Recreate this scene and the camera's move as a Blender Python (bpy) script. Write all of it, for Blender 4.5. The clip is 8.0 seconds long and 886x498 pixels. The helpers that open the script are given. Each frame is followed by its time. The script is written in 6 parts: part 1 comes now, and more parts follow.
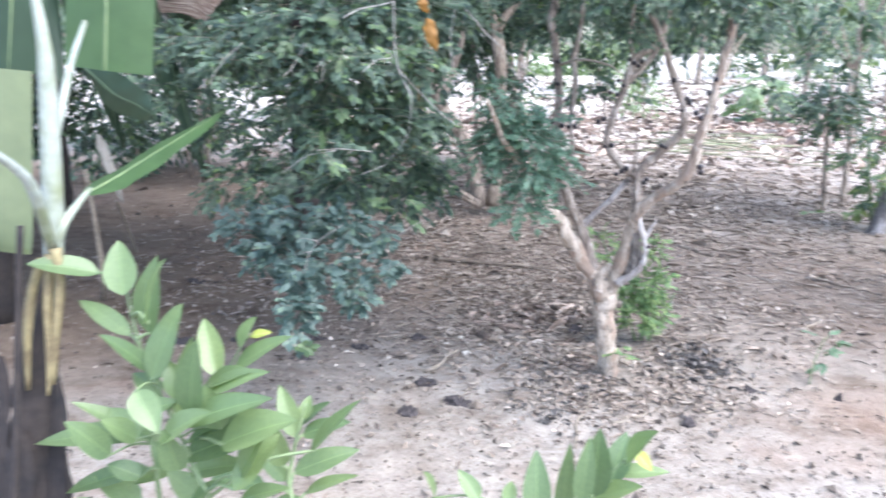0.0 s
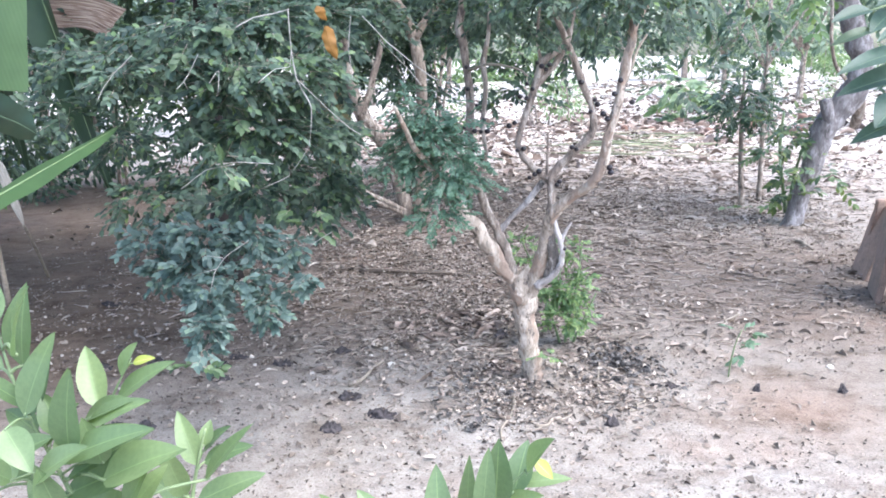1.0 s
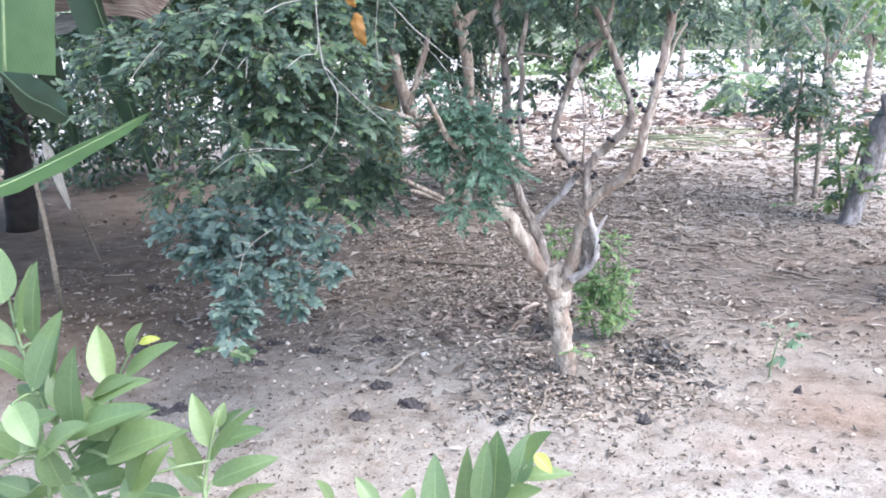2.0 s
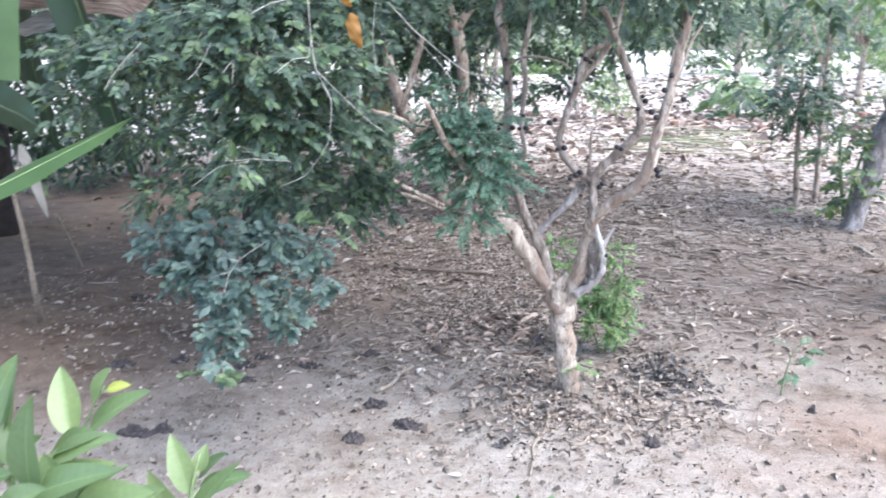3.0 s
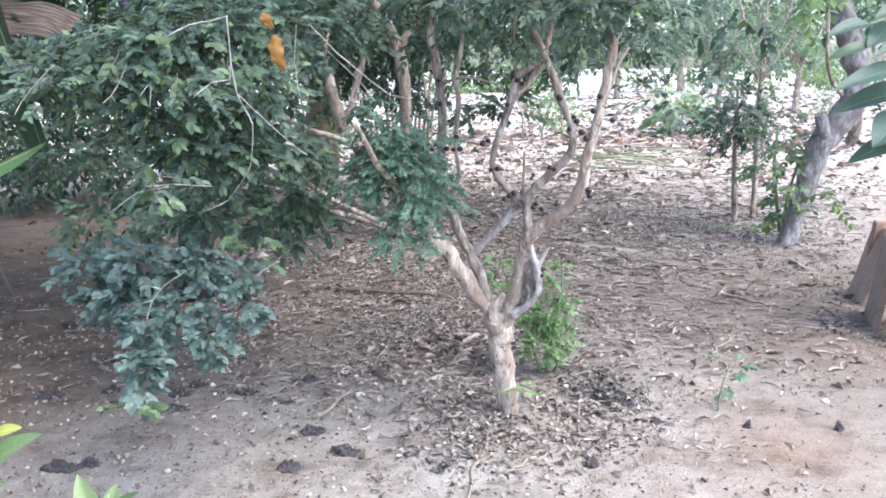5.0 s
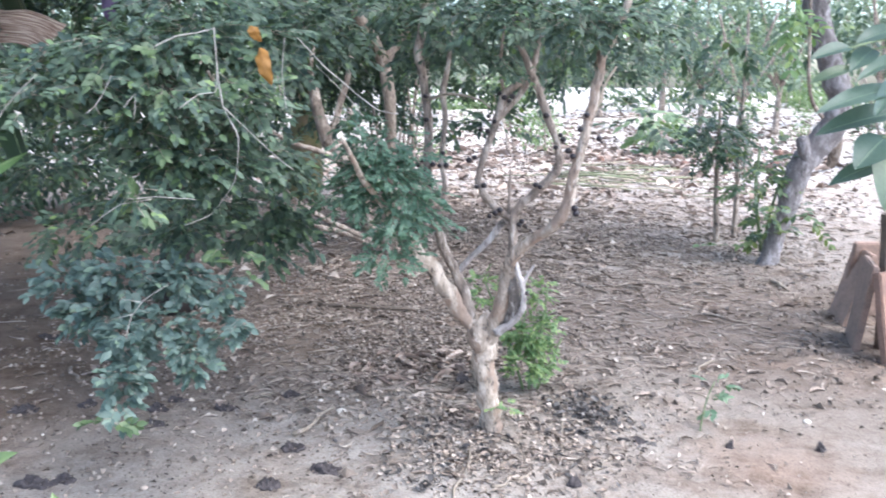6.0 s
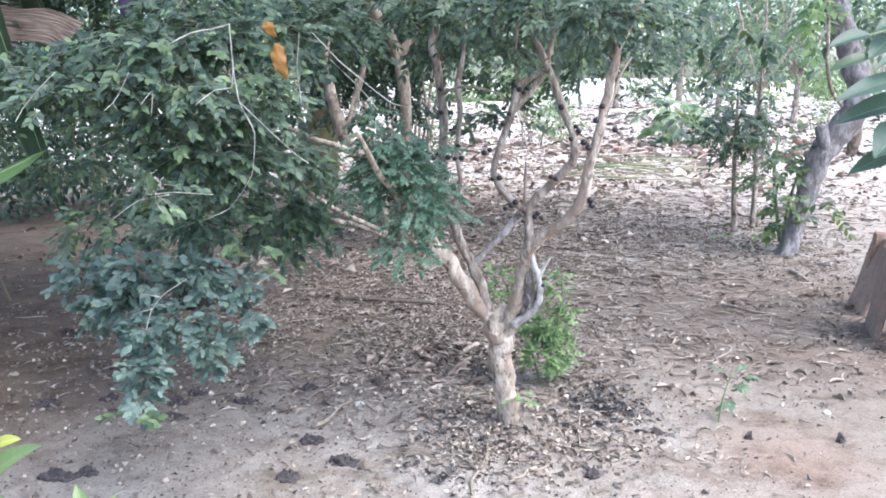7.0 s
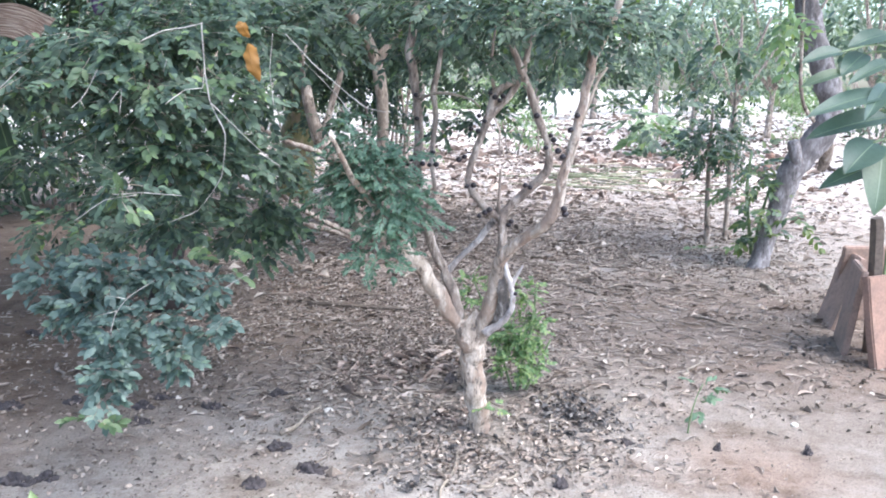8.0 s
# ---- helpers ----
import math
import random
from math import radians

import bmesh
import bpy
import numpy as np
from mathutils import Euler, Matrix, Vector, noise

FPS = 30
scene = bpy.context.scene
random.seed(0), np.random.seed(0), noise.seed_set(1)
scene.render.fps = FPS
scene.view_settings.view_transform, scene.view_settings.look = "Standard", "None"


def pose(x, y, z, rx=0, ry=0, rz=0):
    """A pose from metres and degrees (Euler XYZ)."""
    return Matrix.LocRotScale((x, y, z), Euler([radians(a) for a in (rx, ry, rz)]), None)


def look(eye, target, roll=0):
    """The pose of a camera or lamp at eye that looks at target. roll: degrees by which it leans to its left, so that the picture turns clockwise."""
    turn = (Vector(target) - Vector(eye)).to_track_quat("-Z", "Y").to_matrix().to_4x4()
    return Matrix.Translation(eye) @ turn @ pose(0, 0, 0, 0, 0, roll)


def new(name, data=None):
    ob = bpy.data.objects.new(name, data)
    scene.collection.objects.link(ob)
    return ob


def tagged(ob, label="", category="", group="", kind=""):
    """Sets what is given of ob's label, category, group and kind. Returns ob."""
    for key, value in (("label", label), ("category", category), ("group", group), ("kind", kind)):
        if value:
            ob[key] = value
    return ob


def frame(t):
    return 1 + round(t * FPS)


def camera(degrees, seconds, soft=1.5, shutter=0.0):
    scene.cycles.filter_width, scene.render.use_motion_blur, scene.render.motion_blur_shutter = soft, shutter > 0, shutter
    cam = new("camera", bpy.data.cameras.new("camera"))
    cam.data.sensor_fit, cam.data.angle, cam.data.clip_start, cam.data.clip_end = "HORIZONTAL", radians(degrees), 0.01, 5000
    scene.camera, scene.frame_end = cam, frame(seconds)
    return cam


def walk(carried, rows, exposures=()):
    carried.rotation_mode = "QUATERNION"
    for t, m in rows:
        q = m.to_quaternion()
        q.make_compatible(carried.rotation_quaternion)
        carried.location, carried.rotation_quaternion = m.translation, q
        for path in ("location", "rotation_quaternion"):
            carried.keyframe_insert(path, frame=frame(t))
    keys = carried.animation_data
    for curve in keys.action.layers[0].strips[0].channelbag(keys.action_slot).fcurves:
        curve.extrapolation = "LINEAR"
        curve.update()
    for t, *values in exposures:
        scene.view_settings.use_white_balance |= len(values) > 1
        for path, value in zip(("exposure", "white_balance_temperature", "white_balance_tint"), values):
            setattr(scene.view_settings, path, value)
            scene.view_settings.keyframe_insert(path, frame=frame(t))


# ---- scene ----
# ---------------------------------------------------------------- camera
cam = camera(56.8, 8.0, soft=1.75, shutter=0.5)
PATH = [
    (0, (0.111, -0.06, 1.249), (-0.02, 1.88, 0.781), 0.2),
    (0.1, (0.119, -0.053, 1.248), (0.0348, 1.8885, 0.7800), 0.20),
    (0.2, (0.128, -0.047, 1.248), (0.0733, 1.8970, 0.7848), 0.31),
    (0.3, (0.136, -0.041, 1.247), (0.0983, 1.9050, 0.7901), 0.06),
    (0.5, (0.152, -0.029, 1.246), (0.157, 1.921, 0.799), -0.4),
    (0.7, (0.164, -0.026, 1.245), (0.1983, 1.9238, 0.7897), -0.57),
    (0.8, (0.169, -0.024, 1.244), (0.2034, 1.9252, 0.7849), -0.79),
    (1, (0.181, -0.021, 1.243), (0.203, 1.928, 0.793), -1.3),
    (1.2, (0.199, -0.017, 1.240), (0.2112, 1.9300, 0.7850), -1.72),
    (1.3, (0.209, -0.015, 1.238), (0.2121, 1.9310, 0.7717), -1.52),
    (1.5, (0.227, -0.011, 1.235), (0.203, 1.933, 0.768), -1.7),
    (1.6, (0.240, -0.009, 1.232), (0.1971, 1.9350, 0.7650), -1.50),
    (1.7, (0.253, -0.008, 1.229), (0.188, 1.937, 0.765), -1.4),
    (2.8, (0.247, 0.094, 1.23), (0.104, 2.034, 0.763), -0.5),
    (2.9, (0.232, 0.122, 1.236), (0.1038, 2.0635, 0.7683), -0.78),
    (3, (0.218, 0.15, 1.241), (0.134, 2.093, 0.774), -0.7),
    (3.1, (0.215, 0.159, 1.241), (0.1524, 2.1032, 0.7828), -1.24),
    (3.2, (0.212, 0.169, 1.241), (0.1794, 2.1134, 0.7802), -1.25),
    (3.3, (0.209, 0.178, 1.241), (0.2156, 2.1236, 0.7902), -1.01),
    (3.5, (0.203, 0.197, 1.241), (0.264, 2.144, 0.787), -0.7),
    (3.7, (0.209, 0.196, 1.241), (0.2764, 2.1448, 0.7937), -0.32),
    (4, (0.217, 0.194, 1.241), (0.281, 2.146, 0.81), -0.6),
    (4.1, (0.227, 0.192, 1.243), (0.2959, 2.1440, 0.8117), -0.67),
    (4.2, (0.237, 0.189, 1.245), (0.303, 2.142, 0.819), -0.7),
    (5.3, (0.276, 0.179, 1.248), (0.304, 2.132, 0.822), -0.8),
    (5.5, (0.273, 0.196, 1.244), (0.345, 2.147, 0.809), -0.2),
    (5.7, (0.270, 0.195, 1.246), (0.3658, 2.1498, 0.8285), -0.10),
    (5.9, (0.267, 0.194, 1.248), (0.3581, 2.1526, 0.8506), 0.03),
    (6, (0.265, 0.194, 1.249), (0.342, 2.154, 0.859), 0.2),
    (6.1, (0.265, 0.193, 1.249), (0.3077, 2.1526, 0.8657), -0.00),
    (6.2, (0.265, 0.191, 1.249), (0.2775, 2.1512, 0.8693), -0.44),
    (6.3, (0.264, 0.190, 1.250), (0.2627, 2.1498, 0.8617), 0.09),
    (6.5, (0.264, 0.187, 1.25), (0.259, 2.147, 0.853), -0.1),
    (6.7, (0.265, 0.188, 1.250), (0.2939, 2.1466, 0.8550), -0.16),
    (6.8, (0.266, 0.188, 1.250), (0.2972, 2.1464, 0.8546), -0.22),
    (7, (0.267, 0.189, 1.25), (0.303, 2.146, 0.843), -0.5),
    (7.3, (0.266, 0.189, 1.247), (0.2901, 2.1472, 0.8422), -0.27),
    (7.5, (0.266, 0.189, 1.245), (0.306, 2.148, 0.841), 0.4),
    (7.7, (0.270, 0.195, 1.245), (0.3434, 2.1536, 0.8317), 0.87),
    (7.8, (0.273, 0.197, 1.246), (0.3529, 2.1564, 0.8387), 0.72),
    (8, (0.277, 0.203, 1.246), (0.372, 2.162, 0.856), 0.9),
]
walk(cam, [(t, look(eye, target, roll)) for t, eye, target, roll in PATH],
     exposures=[(0, 2.33, 5920, 8), (2, 2.26, 5940, 8), (5.5, 2.20, 5980, 8), (6.3, 2.13, 5980, 8), (7, 2.19, 5980, 8), (8, 2.20, 5970, 8)])

# ---------------------------------------------------------------- sky and sun
SUN_ELEVATION, SUN_AZIMUTH = 58.0, 125.0      # degrees; azimuth clockwise from +y
world = bpy.data.worlds.new("sky")
scene.world = world
world.use_nodes = True
wn = world.node_tree.nodes
sky = wn.new("ShaderNodeTexSky")
sky.sky_type = 'NISHITA'
sky.sun_disc = False
sky.sun_elevation, sky.sun_rotation = radians(SUN_ELEVATION), radians(SUN_AZIMUTH)
sky.dust_density = 3.0
world.node_tree.links.new(sky.outputs[0], wn["Background"].inputs[0])
wn["Background"].inputs[1].default_value = 0.15
sun = new("sun", bpy.data.lights.new("sun", 'SUN'))
sun.data.energy, sun.data.angle, sun.data.color = 1.2, radians(55), (1.0, 0.97, 0.92)
az, el = radians(SUN_AZIMUTH), radians(SUN_ELEVATION)
sun.matrix_world = look((math.sin(az) * math.cos(el) * 50, math.cos(az) * math.cos(el) * 50, math.sin(el) * 50), (0, 0, 0))


# ---------------------------------------------------------------- materials
def material(name):
    m = bpy.data.materials.new(name)
    m.use_nodes = True
    t = m.node_tree
    return m, t, t.nodes, t.links, t.nodes["Principled BSDF"]


def node(t, kind, **inputs):
    n = t.nodes.new(kind)
    for k, v in inputs.items():
        n.inputs[k.replace("_", " ")].default_value = v
    return n


def ramp(t, source, stops):
    r = t.nodes.new("ShaderNodeValToRGB")
    e = r.color_ramp.elements
    while len(e) < len(stops):
        e.new(0.5)
    for k, (p, c) in zip(e, stops):
        k.position, k.color = p, (*c, 1)
    t.links.new(source, r.inputs[0])
    return r.outputs[0]


def mixed(t, fac, a, b, blend='MIX'):
    n = t.nodes.new("ShaderNodeMix")
    n.data_type, n.blend_type = 'RGBA', blend
    for i, v in ((0, fac), (6, a), (7, b)):
        if hasattr(v, "is_linked"):
            t.links.new(v, n.inputs[i])
        else:
            n.inputs[i].default_value = v if i == 0 else (*v, 1)
    return n.outputs[2]


def place(t, scale=(1, 1, 1)):
    c = t.nodes.new("ShaderNodeTexCoord")
    m = t.nodes.new("ShaderNodeMapping")
    m.inputs["Scale"].default_value = scale
    t.links.new(c.outputs["Object"], m.inputs[0])
    return m.outputs[0]


def noisy(t, scale, detail=4.0, rough=0.6, stretch=(1, 1, 1)):
    n = node(t, "ShaderNodeTexNoise", Scale=scale, Detail=detail, Roughness=rough)
    t.links.new(place(t, stretch), n.inputs["Vector"])
    return n.outputs["Fac"]


def bumped(t, p, height, strength, distance):
    b = node(t, "ShaderNodeBump", Strength=strength, Distance=distance)
    t.links.new(height, b.inputs["Height"])
    t.links.new(b.outputs[0], p.inputs["Normal"])


def leaf_material(name, stops, gloss=0.45, through_light=0.3, by_object=False, vein=0.0):
    m, t, nodes, links, p = material(name)
    g = t.nodes.new("ShaderNodeObjectInfo" if by_object else "ShaderNodeNewGeometry")
    rnd = g.outputs["Random" if by_object else "Random Per Island"]
    col = ramp(t, rnd, stops)
    blotch = noisy(t, 40 if not by_object else 18, 3)
    col = mixed(t, 0.35, col, ramp(t, blotch, [(0.3, (0.55, 0.6, 0.55)), (0.7, (1.1, 1.1, 1.0))]), 'MULTIPLY')
    if vein:
        uv = t.nodes.new("ShaderNodeUVMap")
        sep = t.nodes.new("ShaderNodeSeparateXYZ")
        links.new(uv.outputs[0], sep.inputs[0])
        wave = node(t, "ShaderNodeMath")
        wave.operation = 'ABSOLUTE'
        links.new(sep.outputs[1], wave.inputs[0])
        mid = ramp(t, wave.outputs[0], [(0.0, (1, 1, 1)), (0.05, (0, 0, 0))])
        col = mixed(t, mid, col, vein)
        comb = node(t, "ShaderNodeMath")
        comb.operation = 'SUBTRACT'
        links.new(sep.outputs[0], comb.inputs[0])
        links.new(wave.outputs[0], comb.inputs[1])
        sn = node(t, "ShaderNodeMath")
        sn.operation = 'MULTIPLY'
        links.new(comb.outputs[0], sn.inputs[0])
        sn.inputs[1].default_value = 75.0
        si = node(t, "ShaderNodeMath")
        si.operation = 'SINE'
        links.new(sn.outputs[0], si.inputs[0])
        bumped(t, p, si.outputs[0], 0.08, 0.001)
    links.new(col, p.inputs["Base Color"])
    p.inputs["Roughness"].default_value = gloss
    p.inputs["Specular IOR Level"].default_value = 0.55
    tr = t.nodes.new("ShaderNodeBsdfTranslucent")
    links.new(mixed(t, 1.0, col, (1.25, 1.35, 0.7), 'MULTIPLY'), tr.inputs[0])
    mx = t.nodes.new("ShaderNodeMixShader")
    mx.inputs[0].default_value = through_light
    links.new(p.outputs[0], mx.inputs[1])
    links.new(tr.outputs[0], mx.inputs[2])
    links.new(mx.outputs[0], nodes["Material Output"].inputs[0])
    return m


def plain_leafy(name, stops, rough=0.8):
    m, t, nodes, links, p = material(name)
    g = t.nodes.new("ShaderNodeNewGeometry")
    col = ramp(t, g.outputs["Random Per Island"], stops)
    col = mixed(t, 0.6, col, ramp(t, noisy(t, 60, 4), [(0.3, (0.5, 0.45, 0.42)), (0.7, (1.15, 1.1, 1.05))]), 'MULTIPLY')
    links.new(col, p.inputs["Base Color"])
    p.inputs["Roughness"].default_value = rough
    bumped(t, p, noisy(t, 120, 3), 0.5, 0.003)
    return m


def bark_material(name, base, patch, dark, scale=1.0, stretch=(1, 1, 0.35), rust=None):
    m, t, nodes, links, p = material(name)
    flakes = noisy(t, 30 * scale, 7, 0.7, stretch)
    col = ramp(t, flakes, [(0.40, dark), (0.45, base), (0.51, base), (0.55, patch)])
    col = mixed(t, ramp(t, noisy(t, 7 * scale, 3), [(0.42, (0, 0, 0)), (0.6, (0.75, 0.75, 0.75))]), col, [c * 0.78 for c in base])
    if rust:
        col = mixed(t, ramp(t, noisy(t, 15 * scale, 5, 0.6, (1, 1, 0.45)), [(0.53, (0, 0, 0)), (0.57, (0.85, 0.85, 0.85))]), col, rust)
        col = mixed(t, ramp(t, noisy(t, 34 * scale, 4, 0.6, (1, 1, 0.6)), [(0.60, (0, 0, 0)), (0.63, (0.8, 0.8, 0.8))]), col, dark)
    fine = noisy(t, 95 * scale, 5, 0.75, stretch)
    col = mixed(t, 0.55, col, ramp(t, fine, [(0.3, (0.5, 0.47, 0.45)), (0.7, (1.2, 1.15, 1.1))]), 'MULTIPLY')
    links.new(col, p.inputs["Base Color"])
    p.inputs["Roughness"].default_value = 0.85
    both = mixed(t, 0.5, flakes, fine)
    bumped(t, p, both, 1.0, 0.016)
    return m


def soil_material():
    m, t, nodes, links, p = material("soil")
    broad = noisy(t, 0.55, 5, 0.6)
    col = ramp(t, broad, [(0.30, (0.325, 0.28, 0.243)), (0.48, (0.405, 0.357, 0.32)), (0.65, (0.465, 0.426, 0.396))])
    sep = t.nodes.new("ShaderNodeSeparateXYZ")
    links.new(place(t), sep.inputs[0])
    edge = node(t, "ShaderNodeMath")
    edge.operation = 'MULTIPLY_ADD'
    links.new(noisy(t, 1.1, 6, 0.65), edge.inputs[0])
    edge.inputs[1].default_value = 2.6
    slant = node(t, "ShaderNodeMath")
    slant.operation = 'MULTIPLY_ADD'
    links.new(sep.outputs[0], slant.inputs[0])
    slant.inputs[1].default_value = -0.5
    links.new(sep.outputs[1], slant.inputs[2])
    links.new(slant.outputs[0], edge.inputs[2])
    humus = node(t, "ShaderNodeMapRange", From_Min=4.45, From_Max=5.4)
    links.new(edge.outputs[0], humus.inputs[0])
    # Humus fades out where the far soil takes its painted glare.
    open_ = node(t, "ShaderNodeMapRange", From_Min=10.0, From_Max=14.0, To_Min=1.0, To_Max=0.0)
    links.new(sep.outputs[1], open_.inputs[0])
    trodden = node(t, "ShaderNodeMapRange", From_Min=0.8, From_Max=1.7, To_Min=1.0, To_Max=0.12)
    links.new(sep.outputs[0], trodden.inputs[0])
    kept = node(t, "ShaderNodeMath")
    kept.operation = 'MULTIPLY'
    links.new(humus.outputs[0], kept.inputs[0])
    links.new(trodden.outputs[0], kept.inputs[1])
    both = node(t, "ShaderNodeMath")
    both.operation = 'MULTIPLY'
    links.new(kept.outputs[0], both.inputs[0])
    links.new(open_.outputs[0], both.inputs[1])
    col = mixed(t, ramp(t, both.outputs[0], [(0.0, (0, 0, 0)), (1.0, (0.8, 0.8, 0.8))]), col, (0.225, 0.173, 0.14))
    # Left soil: leaf mould plus the banana grove's shade, both put into the colour.
    mould_edge = node(t, "ShaderNodeMath")
    mould_edge.operation = 'MULTIPLY_ADD'
    links.new(noisy(t, 1.4, 5, 0.65), mould_edge.inputs[0])
    mould_edge.inputs[1].default_value = 1.6
    links.new(sep.outputs[0], mould_edge.inputs[2])
    mould_shade = node(t, "ShaderNodeMapRange", From_Min=-0.7, From_Max=0.4, To_Min=0.68, To_Max=0.0)
    links.new(mould_edge.outputs[0], mould_shade.inputs[0])
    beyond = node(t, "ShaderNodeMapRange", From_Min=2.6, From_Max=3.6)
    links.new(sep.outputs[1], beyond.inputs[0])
    mould_and_shade = node(t, "ShaderNodeMath")
    mould_and_shade.operation = 'MULTIPLY'
    links.new(mould_shade.outputs[0], mould_and_shade.inputs[0])
    links.new(beyond.outputs[0], mould_and_shade.inputs[1])
    col = mixed(t, mould_and_shade.outputs[0], col, (0.158, 0.115, 0.086))
    # Sunlit glare of the far ground, put into the soil as a paler colour.
    far_glare = node(t, "ShaderNodeMapRange", From_Min=8.5, From_Max=12.5, To_Max=0.75)
    links.new(sep.outputs[1], far_glare.inputs[0])
    col = mixed(t, far_glare.outputs[0], col, (0.60, 0.565, 0.535))
    spot = node(t, "ShaderNodeVectorMath")
    spot.operation = 'DISTANCE'
    links.new(place(t), spot.inputs[0])
    spot.inputs[1].default_value = (1.484, 2.701, 0)
    wobble = node(t, "ShaderNodeMath")
    wobble.operation = 'MULTIPLY_ADD'
    links.new(noisy(t, 5.0, 5, 0.65), wobble.inputs[0])
    wobble.inputs[1].default_value = 0.35
    links.new(spot.outputs["Value"], wobble.inputs[2])
    ochre = node(t, "ShaderNodeMapRange", From_Min=0.25, From_Max=0.58, To_Min=0.75, To_Max=0.0)
    links.new(wobble.outputs[0], ochre.inputs[0])
    col = mixed(t, ochre.outputs[0], col, (0.33, 0.235, 0.185))
    bare = node(t, "ShaderNodeVectorMath")
    bare.operation = 'DISTANCE'
    links.new(place(t), bare.inputs[0])
    bare.inputs[1].default_value = (2.35, 4.3, 0)
    fray = node(t, "ShaderNodeMath")
    fray.operation = 'MULTIPLY_ADD'
    links.new(noisy(t, 2.4, 6, 0.65), fray.inputs[0])
    fray.inputs[1].default_value = 1.1
    links.new(bare.outputs["Value"], fray.inputs[2])
    earth = node(t, "ShaderNodeMapRange", From_Min=1.3, From_Max=2.4, To_Min=0.9, To_Max=0.0)
    links.new(fray.outputs[0], earth.inputs[0])
    col = mixed(t, earth.outputs[0], col, (0.25, 0.2, 0.167))
    red = noisy(t, 1.3, 3)
    col = mixed(t, ramp(t, red, [(0.55, (0, 0, 0)), (0.75, (0.5, 0.5, 0.5))]), col, (0.36, 0.245, 0.19))
    smudge = noisy(t, 3.4, 7, 0.68, (1, 1.3, 1))
    col = mixed(t, 0.8, col, ramp(t, smudge, [(0.34, (0.55, 0.49, 0.44)), (0.49, (1, 1, 1)), (0.64, (1.1, 1.1, 1.1))]), 'MULTIPLY')
    mid = noisy(t, 11, 8, 0.75)
    col = mixed(t, 0.7, col, ramp(t, mid, [(0.3, (0.55, 0.5, 0.48)), (0.55, (1, 1, 1)), (0.75, (1.15, 1.12, 1.1))]), 'MULTIPLY')
    grit = noisy(t, 130, 4, 0.75)
    col = mixed(t, 0.6, col, ramp(t, grit, [(0.35, (0.45, 0.42, 0.4)), (0.5, (1, 1, 1)), (0.7, (1.25, 1.22, 1.2))]), 'MULTIPLY')
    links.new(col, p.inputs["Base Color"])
    p.inputs["Roughness"].default_value = 0.95
    p.inputs["Specular IOR Level"].default_value = 0.15
    bumped(t, p, mixed(t, 0.5, mid, grit), 1.0, 0.023)
    return m


def rough_material(name, base, second, scale=30, rough=0.85, bump=0.5, depth=0.006, random_tint=0.0):
    m, t, nodes, links, p = material(name)
    n = noisy(t, scale, 5, 0.65)
    col = ramp(t, n, [(0.35, second), (0.6, base)])
    col = mixed(t, 0.5, col, ramp(t, noisy(t, scale * 6, 4), [(0.3, (0.6, 0.6, 0.6)), (0.7, (1.2, 1.2, 1.2))]), 'MULTIPLY')
    if random_tint:
        o = t.nodes.new("ShaderNodeObjectInfo")
        col = mixed(t, random_tint, col, ramp(t, o.outputs["Random"], [(0, (0.6, 0.6, 0.62)), (1, (1.35, 1.28, 1.2))]), 'MULTIPLY')
    links.new(col, p.inputs["Base Color"])
    p.inputs["Roughness"].default_value = rough
    bumped(t, p, n, bump, depth)
    return m


def streaked(name, dark, base, pale):
    """Dry blade with fibres running along its length."""
    m, t, nodes, links, p = material(name)
    uv = t.nodes.new("ShaderNodeUVMap")
    mp = t.nodes.new("ShaderNodeMapping")
    mp.inputs["Scale"].default_value = (2.5, 6.0, 1.0)
    links.new(uv.outputs[0], mp.inputs[0])
    n = t.nodes.new("ShaderNodeTexNoise")
    n.inputs["Scale"].default_value = 2.0
    n.inputs["Detail"].default_value = 6.0
    links.new(mp.outputs[0], n.inputs["Vector"])
    col = ramp(t, n.outputs[0], [(0.36, dark), (0.48, base), (0.62, pale)])
    links.new(col, p.inputs["Base Color"])
    p.inputs["Roughness"].default_value = 0.8
    bumped(t, p, n.outputs[0], 0.8, 0.01)
    return m


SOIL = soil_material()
LEAF = leaf_material("jabuticaba_leaf", [(0.0, (0.026, 0.05, 0.044)), (0.5, (0.066, 0.103, 0.07)), (0.9, (0.108, 0.163, 0.116)),
                                         (0.97, (0.130, 0.201, 0.100)), (1.0, (0.177, 0.260, 0.094))], 0.58, 0.24)
# Same tree's lower leaves; the sky's bluish sheen is put into this colour.
TEAL_LEAF = leaf_material("sky_tinted_leaf", [(0.0, (0.036, 0.066, 0.063)), (0.5, (0.084, 0.131, 0.121)), (0.9, (0.136, 0.193, 0.178)), (1.0, (0.15, 0.215, 0.155))], 0.58, 0.22)
FRESH_LEAF = leaf_material("fresh_leaf", [(0.0, (0.06, 0.10, 0.055)), (1.0, (0.10, 0.15, 0.07))], 0.55, 0.3)
CLUMP_LEAF = leaf_material("fine_leaf", [(0.0, (0.065, 0.125, 0.095)), (1.0, (0.155, 0.25, 0.185))], 0.5, 0.3)
PALE_SEEDLING = leaf_material("seedling_leaf", [(0.0, (0.10, 0.17, 0.115)), (1.0, (0.19, 0.28, 0.19))], 0.5, 0.3)
SUCKER_LEAF = leaf_material("sucker_leaf", [(0.0, (0.115, 0.195, 0.10)), (0.6, (0.19, 0.29, 0.135)), (1.0, (0.34, 0.42, 0.19))], 0.55, 0.36)
